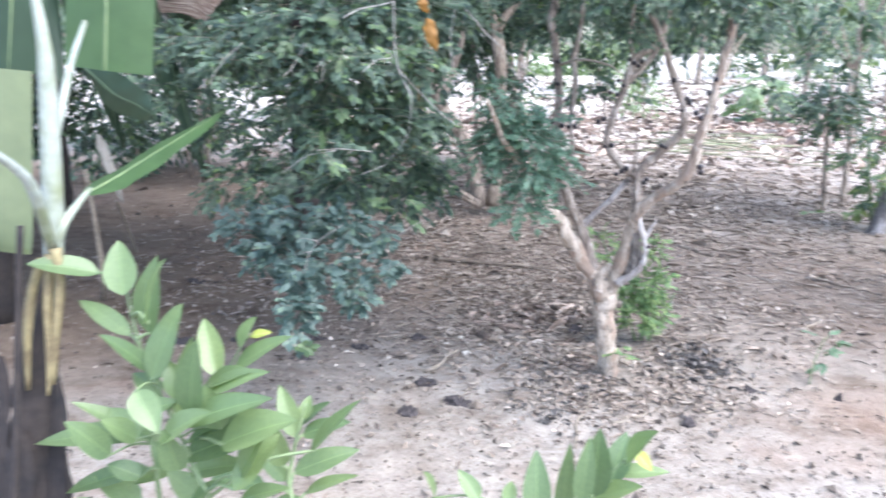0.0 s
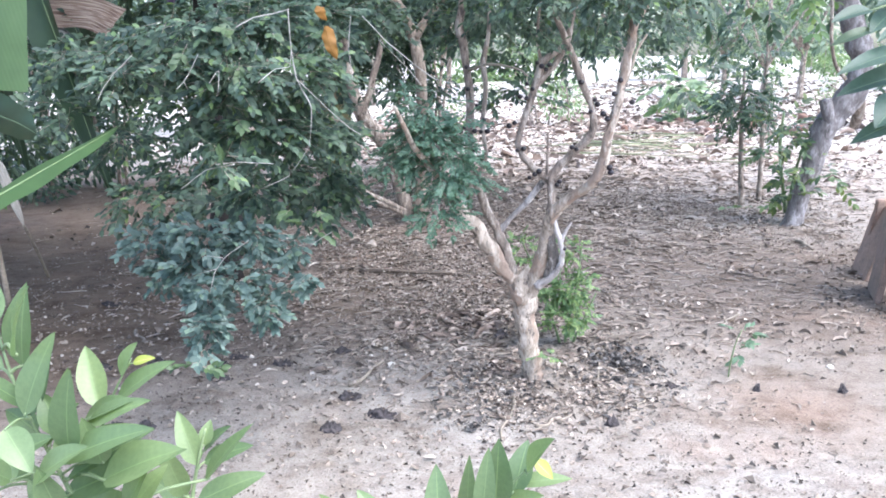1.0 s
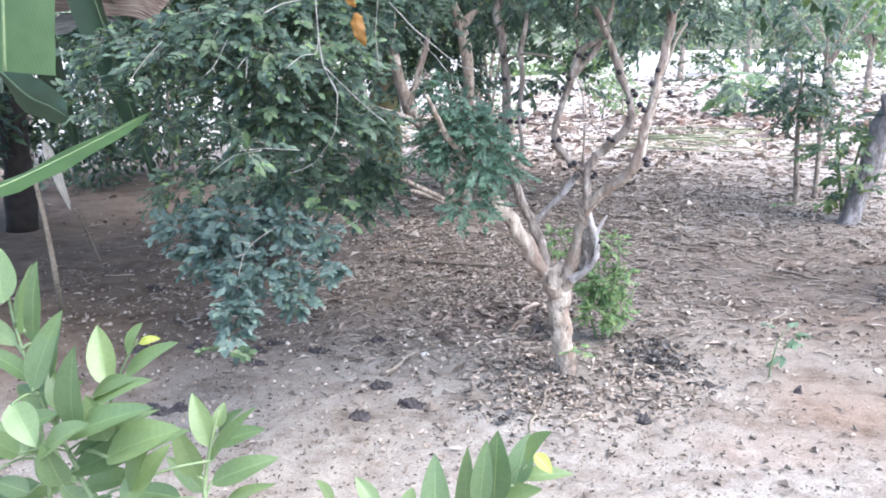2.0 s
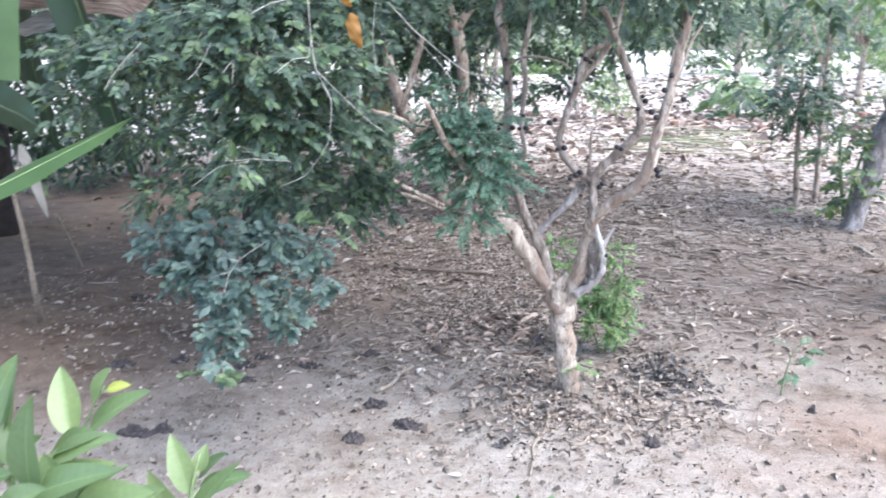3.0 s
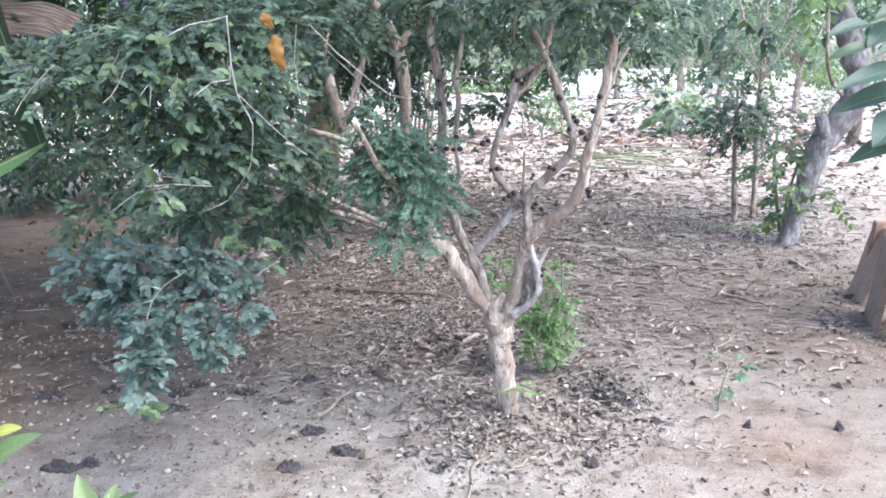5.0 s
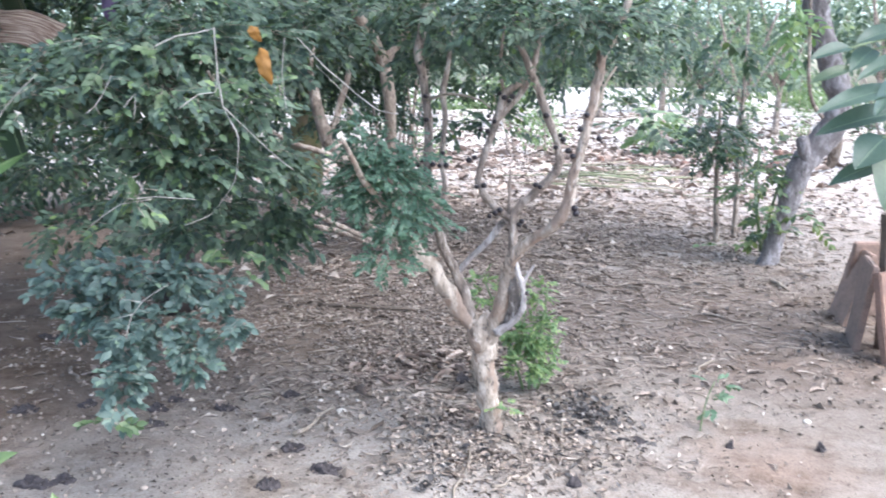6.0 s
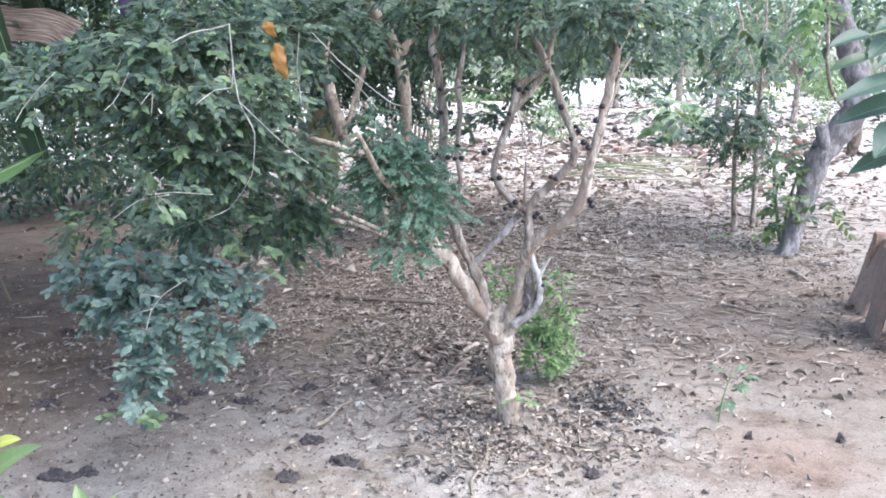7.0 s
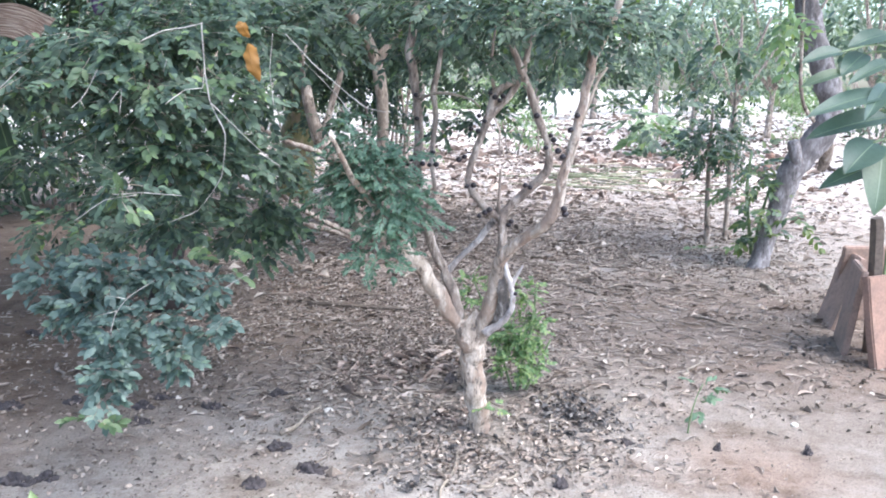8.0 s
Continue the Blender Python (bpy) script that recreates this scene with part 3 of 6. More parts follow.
litter("leaf_litter", LITTER, 3, [(0.1, 4.8, 1.3, 1.2, 20250), (1.5, 5.4, 1.4, 1.2, 10500), (0.05, 3.7, 0.75, 0.55, 4400), (0.6, 3.05, 0.6, 0.35, 1900),
                                  (-1.4, 4.3, 1.0, 1.5, 4725), (2.2, 4.8, 1.2, 1.0, 2700), (0.2, 2.85, 1.5, 0.45, 1500), (2.2, 6.6, 1.4, 1.0, 12656), (0.6, 7.0, 2.0, 1.2, 16031),
                                  (1.4, 3.6, 0.9, 0.7, 1519), (0.6, 2.74, 0.34, 0.14, 330), (2.05, 4.0, 0.5, 0.45, 709), (0.5, 2.3, 1.4, 0.4, 420)],
       0.019, "brown and grey dry leaves strewn over the soil")
litter("far_leaf_litter", LITTER, 4, [(2.0, 9.0, 3.8, 2.8, 5200), (-1.0, 9.0, 2.5, 3.0, 1600), (5.0, 10.0, 3.0, 3.5, 500), (2.5, 13.5, 5.0, 2.5, 7000), (3.5, 17.0, 7.0, 2.5, 6000)],
       0.06, "pinkish brown dry leaves under the trees")
litter("distant_leaf_litter", BROWN_LITTER, 6, [(3.0, 11.0, 3.5, 2.5, 900), (3.5, 15.0, 5.0, 3.0, 1300), (6.0, 21.0, 8.0, 5.0, 1800), (9.0, 32.0, 14.0, 9.0, 1500), (-1.0, 13.0, 2.5, 3.0, 900)],
       0.15, "large brown leaves strewn over the bright open ground")
# Last patch: dark leaves beside the tiles, their shadow partly in the colour.
litter("charred_leaf_litter", DARK_LITTER, 5, [(0.92, 3.0, 0.15, 0.24, 1900), (0.55, 2.76, 0.32, 0.13, 260), (0.32, 2.60, 0.05, 0.05, 50), (0.35, 2.95, 0.2, 0.15, 120), (2.256, 4.043, 0.2, 0.22, 420)],
       0.024, "blackened leaves heaped beside a trunk, dark shadowed leaves beside tiles")


def crumpled_leaves(seed, patches, size, slim, label, name, mat=None):
    """Larger dry leaves and strips, rolled and twisted."""
    rng = np.random.default_rng(seed)
    V, F, base = [], [], 0
    for x, y, rx, ry, n in patches:
        for i in range(n):
            px, py = x + rx * rng.normal(0, 0.6), y + ry * rng.normal(0, 0.6)
            if py < 2.3 or rng.random() < 0.6 * swept(px, py):
                continue
            L = min(size * rng.lognormal(0, 0.35), 1.5 * size) * min(1.0, 0.6 + 0.4 * max(0.0, py - 2.6))
            W = L * rng.uniform(*slim)
            a, roll, bend, tilt, twist = rng.uniform(0, 6.283), rng.uniform(0.3, 2.4), rng.normal(0, 0.35), rng.normal(0, 0.12), rng.normal(0, 0.9)
            ca, sa, z0 = math.cos(a), math.sin(a), height(px, py) + 0.004
            for k in range(6):
                u = k / 5
                w = W * 0.5 * math.sin(math.pi * (0.08 + 0.88 * u)) ** 0.7
                t = twist * (u - 0.5)
                for j in (-1, -0.4, 0.4, 1):
                    q = j * roll
                    lx, ly, lz = L * (u - 0.5), w * math.sin(q) / max(roll, 0.5), w * (1 - math.cos(q)) * 0.8
                    ly, lz = ly * math.cos(t) - lz * math.sin(t), ly * math.sin(t) + lz * math.cos(t)
                    ly += bend * L * (u - 0.5) ** 2 * 2
                    lz += tilt * lx + 0.12 * L * (0.25 - (u - 0.5) ** 2) + rng.normal(0, 0.05 * W)
                    ly += rng.normal(0, 0.07 * W)
                    V.append((px + lx * ca - ly * sa, py + lx * sa + ly * ca, max(z0 + lz, z0 - 0.002)))
            for k in range(5):
                for j in range(3):
                    o = base + k * 4 + j
                    F.append((o, o + 1, o + 5, o + 4))
            base += 24
    ob = new(name, mesh_from(name, V, F, mat or LITTER))
    tagged(ob, label, "leaf litter", kind="stuff")


crumpled_leaves(31, [(0.2, 4.6, 1.4, 1.3, 800), (0.3, 3.5, 0.8, 0.5, 150), (1.6, 5.0, 1.3, 1.2, 560), (0.8, 2.78, 0.45, 0.2, 90), (1.6, 3.6, 0.8, 0.6, 50), (2.2, 6.0, 1.2, 0.9, 140), (-1.2, 4.2, 0.8, 1.2, 120)],
                0.056, (0.22, 0.45), "crumpled brown leaves lying on the soil", "crumpled_leaves")
crumpled_leaves(32, [(0.5, 4.6, 1.1, 1.3, 1000), (0.3, 3.5, 0.7, 0.5, 480), (1.6, 5.0, 1.3, 1.2, 1100), (1.4, 3.8, 0.9, 0.7, 200), (0.75, 2.76, 0.45, 0.2, 150), (2.4, 5.8, 1.3, 1.2, 160)],
                0.07, (0.07, 0.18), "dry curled leaf stalks and strips of bark", "dry_strips", STRIP)
crumpled_leaves(36, [(1.0, 6.2, 1.5, 1.0, 1500), (1.9, 7.6, 1.7, 1.0, 1300), (0.2, 7.4, 1.2, 1.0, 700)],
                0.095, (0.07, 0.2), "dry strips and curled leaves between the trunks", "leaf_strips", STRIP)
crumpled_leaves(34, [(2.2, 8.6, 2.4, 1.8, 1800), (0.2, 8.0, 1.6, 1.6, 800), (3.0, 12.0, 3.5, 2.0, 1500)],
                0.13, (0.04, 0.12), "dry stalks and split stems under the trees", "dry_stalks")
crumpled_leaves(33, [(2.0, 9.0, 3.2, 2.4, 1300), (-0.6, 9.5, 2.0, 2.6, 700), (4.6, 9.0, 2.0, 2.4, 100), (3.0, 13.0, 4.0, 2.0, 600)],
                0.085, (0.15, 0.45), "larger dry leaves further under the trees", "dry_leaves")

crumpled_leaves(35, [(4.0, 15.0, 5.0, 3.0, 900), (7.0, 22.0, 8.0, 5.0, 1000), (10.0, 34.0, 14.0, 8.0, 1200), (-1.0, 14.0, 2.5, 4.0, 500)],
                0.19, (0.2, 0.6), "withered leaves heaped over the bright ground", "withered_leaves", BROWN_LITTER)


crumpled_leaves(37, [(1.103, 4.152, 0.07, 0.10, 16), (0.86, 3.47, 0.05, 0.03, 4)], 0.055, (0.2, 0.4), "pale curled dry leaves beside the suckers", "curled_leaves", STRIP)
crumpled_leaves(38, [(0.40, 3.80, 0.16, 0.14, 80), (0.44, 3.05, 0.10, 0.10, 14), (0.22, 3.6, 0.25, 0.2, 40)], 0.075, (0.25, 0.5), "large brown dead leaves heaped in a hollow", "dead_leaves", BROWN_LITTER)
crumpled_leaves(39, [(0.90, 3.0, 0.14, 0.22, 150), (0.55, 2.78, 0.28, 0.12, 60), (0.3, 2.62, 0.06, 0.06, 10)],
                0.048, (0.15, 0.5), "curled blackened leaves beside a trunk", "charred_leaves", DARK_LITTER)
crumpled_leaves(40, [(0.55, 2.72, 0.26, 0.12, 90), (0.92, 2.9, 0.16, 0.18, 40), (0.35, 3.0, 0.25, 0.15, 40)],
                0.068, (0.15, 0.4), "torn grey-brown leaf strips under a tree", "torn_leaves", STRIP)


def crumbs():
    """Small flecks of earth, bark and leaf all over the near soil."""
    rng = np.random.default_rng(17)
    n = 19000
    P = np.stack([rng.normal(0.5, 1.5, n), 1.9 + np.abs(rng.normal(0, 2.4, n))], 1)
    P = P[[rng.random() > 0.88 * swept(a, b) for a, b in P]]
    n = len(P)
    z = np.array([height(a, b) for a, b in P]) + 0.003
    a = rng.uniform(0, 6.283, n)
    along = np.stack([np.cos(a), np.sin(a), rng.normal(0, 0.4, n)], 1)
    S = 0.011 * rng.lognormal(0, 0.5, n)
    v, f = leaf_cloud(np.column_stack([P, z]), along, rng.normal(size=(n, 3)) * 0.6 + np.array((0, 0, 1.0)), S, S * rng.uniform(0.3, 0.9, n), 1.2, True)
    ob = new("soil_crumbs", mesh_from("soil_crumbs", v, f, CRUMB, False))
    tagged(ob, "small crumbs of earth, bark and broken leaf", "debris", kind="stuff")


crumbs()


def twig_litter():
    rng = np.random.default_rng(8)
    V, F, base = [], [], 0
    for i in range(3000):
        x, y = rng.normal(0.6, 1.3), rng.normal(4.6, 1.6)
        if y < 3.1 + 0.5 * abs(x - 0.5) or y > 9:
            continue
        a, ln = rng.uniform(0, 3.14), rng.uniform(0.03, 0.17)
        rows = []
        for k in range(4):
            s = (k / 3 - 0.5) * ln
            px, py = x + s * math.cos(a) + rng.normal(0, 0.006), y + s * math.sin(a) + rng.normal(0, 0.006)
            rows.append((px, py, height(px, py) + 0.008, rng.uniform(0.001, 0.0038)))
        v, f = tube(rows, 4, 1, 0)
        V.append(v)
        F += [tuple(q + base for q in face) for face in f]
        base += len(v)
    ob = new("twig_litter", mesh_from("twig_litter", np.vstack(V), F, LITTER))
    tagged(ob, "thin dry twigs scattered among the dead leaves", "twigs", kind="stuff")


twig_litter()


# ---------------------------------------------------------------- jabuticaba tree in front
def jabuticaba_tree():
    tree = base_of("jabuticaba_tree", (0.552, 3.002, 0), "small jabuticaba tree with flaking bark, black fruit on its limbs", "tree")
    limb("trunk", tree, BARK, [(0.553, 2.980, -0.043, 0.0452), (0.549, 2.970, 0.014, 0.0387), (0.546, 2.960, 0.080, 0.0362), (0.535, 2.950, 0.190, 0.0395), (0.522, 2.930, 0.303, 0.0387), (0.509, 2.910, 0.401, 0.0476), (0.499, 2.900, 0.471, 0.0377)], "pale trunk with flaking bark", 28, 16, 0.07, 0.11)
    limb("limb", tree, BARK, [(0.491, 2.910, 0.422, 0.0301), (0.422, 2.890, 0.508, 0.0279), (0.372, 2.860, 0.594, 0.0258), (0.327, 2.830, 0.668, 0.0238), (0.277, 2.800, 0.730, 0.0202), (0.232, 2.760, 0.810, 0.0168), (0.172, 2.700, 0.899, 0.0119), (0.118, 2.620, 0.985, 0.0086), (0.072, 2.500, 1.107, 0.0055)], "pinkish limb with peeling bark", 22, 14, 0.09, 0.13)
    limb("limb", tree, BROWN_BARK, [(0.466, 2.900, 0.465, 0.0213), (0.437, 2.910, 0.572, 0.0194), (0.412, 2.920, 0.638, 0.0176), (0.372, 2.920, 0.717, 0.0176), (0.343, 2.930, 0.792, 0.0157), (0.320, 2.950, 0.885, 0.0157), (0.319, 2.960, 0.970, 0.0157), (0.326, 2.980, 1.101, 0.0159), (0.311, 3.000, 1.249, 0.0142), (0.292, 3.000, 1.359, 0.0142), (0.309, 3.000, 1.468, 0.0123), (0.326, 3.000, 1.629, 0.0108), (0.342, 3.000, 1.870, 0.0072)], "", 14, 10, 0.10, 0.12)
    limb("branch", tree, BROWN_BARK, [(0.343, 2.930, 0.782, 0.0111), (0.365, 2.930, 0.860, 0.0092), (0.378, 2.930, 0.917, 0.0083), (0.367, 2.930, 1.002, 0.0082), (0.378, 2.930, 1.141, 0.0091), (0.371, 2.930, 1.232, 0.0110), (0.389, 2.930, 1.323, 0.0073), (0.399, 2.930, 1.482, 0.0055)])
    limb("branch", tree, DEAD_WOOD, [(0.427, 2.920, 0.629, 0.0131), (0.467, 2.900, 0.682, 0.0111), (0.520, 2.860, 0.744, 0.0100), (0.557, 2.820, 0.808, 0.0107), (0.584, 2.790, 0.841, 0.0123)], "thin grey branch")
    limb("limb", tree, BARK, [(0.526, 2.910, 0.391, 0.0307), (0.556, 2.870, 0.480, 0.0285), (0.572, 2.830, 0.563, 0.0229), (0.579, 2.780, 0.661, 0.0207), (0.596, 2.740, 0.726, 0.0203), (0.629, 2.700, 0.770, 0.0169), (0.680, 2.640, 0.820, 0.0165), (0.714, 2.600, 0.862, 0.0178), (0.731, 2.570, 0.939, 0.0160), (0.741, 2.540, 1.025, 0.0150), (0.759, 2.520, 1.115, 0.0135), (0.773, 2.500, 1.202, 0.0128), (0.781, 2.480, 1.271, 0.0133), (0.788, 2.460, 1.339, 0.0152), (0.820, 2.440, 1.405, 0.0097), (0.841, 2.420, 1.476, 0.0097), (0.855, 2.400, 1.586, 0.0082), (0.852, 2.400, 1.750, 0.0055)], "long bent limb", 20, 12, 0.10, 0.12)
    # Upper branches take the darker bark; part of their shade is in it.
    limb("branch", tree, BROWN_BARK, [(0.586, 2.780, 0.671, 0.0132), (0.593, 2.780, 0.755, 0.0131), (0.594, 2.790, 0.808, 0.0131), (0.588, 2.790, 0.839, 0.0148), (0.618, 2.780, 0.879, 0.0131), (0.660, 2.770, 0.921, 0.0147), (0.708, 2.760, 0.962, 0.0145), (0.729, 2.750, 1.010, 0.0130), (0.717, 2.740, 1.084, 0.0115), (0.692, 2.740, 1.144, 0.0129), (0.669, 2.740, 1.204, 0.0115), (0.644, 2.740, 1.263, 0.0115), (0.625, 2.740, 1.305, 0.0102), (0.588, 2.740, 1.404, 0.0071), (0.566, 2.740, 1.566, 0.0059)], "", 14, 10, 0.10, 0.12)
    limb("branch", tree, BROWN_BARK, [(0.582, 2.790, 0.834, 0.0123), (0.542, 2.790, 0.859, 0.0123), (0.501, 2.790, 0.902, 0.0122), (0.479, 2.800, 0.955, 0.0108), (0.495, 2.800, 1.024, 0.0108), (0.520, 2.810, 1.095, 0.0114), (0.543, 2.810, 1.166, 0.0136), (0.563, 2.810, 1.227, 0.0136), (0.596, 2.800, 1.254, 0.0108), (0.635, 2.780, 1.289, 0.0091), (0.666, 2.750, 1.406, 0.0060)], "", 14, 10, 0.10, 0.12)
    limb("branch", tree, BROWN_BARK, [(0.536, 2.810, 1.144, 0.0126), (0.576, 2.810, 1.187, 0.0106), (0.611, 2.810, 1.228, 0.0106), (0.649, 2.810, 1.303, 0.0106), (0.666, 2.810, 1.426, 0.0064)])
    limb("branch", tree, BROWN_BARK, [(0.559, 2.810, 1.227, 0.0053), (0.547, 2.810, 1.288, 0.0053), (0.548, 2.810, 1.356, 0.0044), (0.557, 2.810, 1.441, 0.0035)])
    limb("snag", tree, BROWN_BARK, [(0.575, 2.790, 0.830, 0.0066), (0.579, 2.790, 0.900, 0.0049), (0.581, 2.790, 0.990, 0.0033)], "dead upright stub")
    limb("snag", tree, DEAD_WOOD, [(0.551, 2.850, 0.430, 0.0149), (0.599, 2.830, 0.472, 0.0129), (0.628, 2.810, 0.517, 0.0110), (0.635, 2.790, 0.564, 0.0090), (0.627, 2.780, 0.609, 0.0090), (0.610, 2.760, 0.655, 0.0088), (0.598, 2.750, 0.702, 0.0070)], "weathered grey dead wood round a hollow", 12, 8, 0.12, 0.2)
    limb("snag", tree, DEAD_WOOD, [(0.627, 2.780, 0.609, 0.0072), (0.639, 2.770, 0.645, 0.0062), (0.660, 2.760, 0.685, 0.0035)], "", 8)
    limb("hollow", tree, ROT, [(0.585, 2.850, 0.466, 0.0167), (0.606, 2.830, 0.519, 0.0202), (0.607, 2.810, 0.569, 0.0182), (0.596, 2.790, 0.621, 0.0143), (0.592, 2.780, 0.661, 0.0089)], "dark rotted hollow in the limb", 10, 6, 0.2, 0.2)
    limb("branch", tree, TWIG, [(0.774, 2.510, 1.155, 0.0047), (0.793, 2.520, 1.202, 0.0048), (0.817, 2.540, 1.260, 0.0040), (0.850, 2.560, 1.305, 0.0032)])
    limb("branch", tree, TWIG, [(0.321, 2.980, 1.203, 0.0056), (0.393, 2.900, 1.224, 0.0045), (0.481, 2.850, 1.208, 0.0036), (0.513, 2.800, 1.183, 0.0026)])
    crown(tree, [((0.20, 2.72, 0.96), (0.09, 0.07, 0.06), 60), ((0.15, 2.72, 1.02), (0.07, 0.05, 0.04), 30), ((0.27, 2.72, 0.92), (0.06, 0.05, 0.05), 26), ((0.22, 2.68, 0.85), (0.07, 0.05, 0.05), 34),
                 ((0.23, 2.66, 0.77), (0.04, 0.05, 0.03), 14), ((0.32, 2.70, 0.85), (0.05, 0.05, 0.04), 18), ((0.09, 2.75, 0.95), (0.05, 0.05, 0.05), 26), ((0.05, 2.78, 0.88), (0.04, 0.05, 0.04), 14),
                 ((0.28, 2.75, 1.03), (0.05, 0.05, 0.03), 14), ((0.13, 2.74, 0.80), (0.04, 0.05, 0.04), 12), ((0.18, 2.75, 1.08), (0.06, 0.05, 0.06), 18), ((0.15, 2.72, 1.02), (0.07, 0.05, 0.05), 18), ((0.19, 2.66, 0.73), (0.04, 0.05, 0.05), 16),
                 ((0.10, 2.78, 1.12), (0.05, 0.05, 0.07), 22), ((0.12, 2.75, 1.02), (0.06, 0.05, 0.07), 28), ((0.14, 2.72, 0.94), (0.05, 0.05, 0.06), 20)],
          CLUMP_LEAF, 11, 0.085, 0.019, 9, 0.3, label="dense blue-green fine leaves")
    crown(tree, [((0.63, 3.10, 1.53), (0.47, 0.45, 0.12), 230), ((0.45, 3.30, 1.42), (0.26, 0.30, 0.12), 60), ((0.89, 3.40, 1.37), (0.29, 0.30, 0.09), 60),
                 ((0.56, 3.30, 1.14), (0.09, 0.15, 0.08), 9), ((1.12, 3.10, 1.15), (0.11, 0.15, 0.07), 14), ((0.43, 3.20, 1.17), (0.08, 0.15, 0.10), 10), ((0.14, 2.90, 1.13), (0.05, 0.12, 0.07), 5)], LEAF, 12, 0.14, 0.036, 7, 0.2)
    crown(tree, [((0.25, 2.70, 1.49), (0.08, 0.06, 0.04), 19), ((0.38, 2.60, 1.47), (0.09, 0.06, 0.05), 27), ((0.50, 2.55, 1.45), (0.09, 0.06, 0.05), 31), ((0.62, 2.50, 1.45), (0.09, 0.06, 0.05), 32),
                 ((0.71, 2.40, 1.44), (0.07, 0.05, 0.04), 29), ((0.82, 2.45, 1.44), (0.07, 0.05, 0.05), 27), ((0.96, 2.60, 1.42), (0.06, 0.05, 0.05), 19), ((0.73, 2.60, 1.36), (0.06, 0.05, 0.03), 10),
                 ((0.53, 2.70, 1.35), (0.08, 0.06, 0.03), 9), ((0.40, 2.75, 1.37), (0.06, 0.05, 0.04), 7)],
          LEAF, 14, 0.09, 0.026, 7, 0.25)
    # Unseen crown; its second blob is stretched forward to block the sun.
    shade_canopy(tree, [((0.9, 3.6, 2.8), (1.6, 1.1, 0.7), 2000), ((1.1, 1.8, 3.1), (1.5, 1.2, 0.5), 1400)], LEAF, 13, 0.085)
    rng = random.Random(4)
    fruit_at = [(0.571, 2.780, 1.205), (0.509, 2.790, 1.157), (0.485, 2.790, 1.116), (0.543, 2.790, 1.227), (0.502, 2.800, 1.042), (0.466, 2.790, 1.028), (0.448, 2.790, 1.019), (0.496, 2.780, 0.940), (0.532, 2.760, 0.855), (0.514, 2.760, 0.844), (0.618, 2.770, 0.826), (0.313, 2.970, 1.216), (0.347, 2.930, 1.082), (0.300, 2.940, 1.004), (0.359, 2.920, 0.989), (0.382, 2.920, 0.991), (0.332, 2.920, 0.927), (0.288, 2.940, 0.990), (0.736, 2.730, 1.088), (0.727, 2.730, 1.102), (0.670, 2.740, 0.939), (0.655, 2.740, 0.946), (0.726, 2.520, 1.054), (0.746, 2.550, 0.884), (0.742, 2.550, 0.900), (0.640, 2.780, 0.586), (0.800, 2.520, 1.104), (0.556, 2.780, 1.215), (0.581, 2.780, 1.219), (0.527, 2.790, 1.140), (0.507, 2.790, 1.110), (0.474, 2.780, 0.936), (0.546, 2.760, 0.864), (0.714, 2.530, 1.069), (0.741, 2.500, 1.131), (0.713, 2.730, 1.064), (0.681, 2.730, 1.161), (0.317, 2.950, 1.139), (0.337, 2.930, 0.992), (0.309, 2.940, 0.972), (0.370, 2.910, 1.031), (0.756, 2.490, 1.171), (0.610, 2.770, 0.815)]
    for i, p in enumerate(fruit_at):
        b = bmesh.new()
        bmesh.ops.create_icosphere(b, subdivisions=2, radius=rng.uniform(0.0075, 0.0108))
        for v in b.verts:
            v.co.z *= 0.93
        vs = [Vector(p) + v.co for v in b.verts]
        part("fruit", vs, [tuple(v.index for v in f.verts) for f in b.faces], FRUIT, tree, "round black fruit on the bark" if i == 0 else "")
        b.free()
    return tree


jabuticaba_tree()


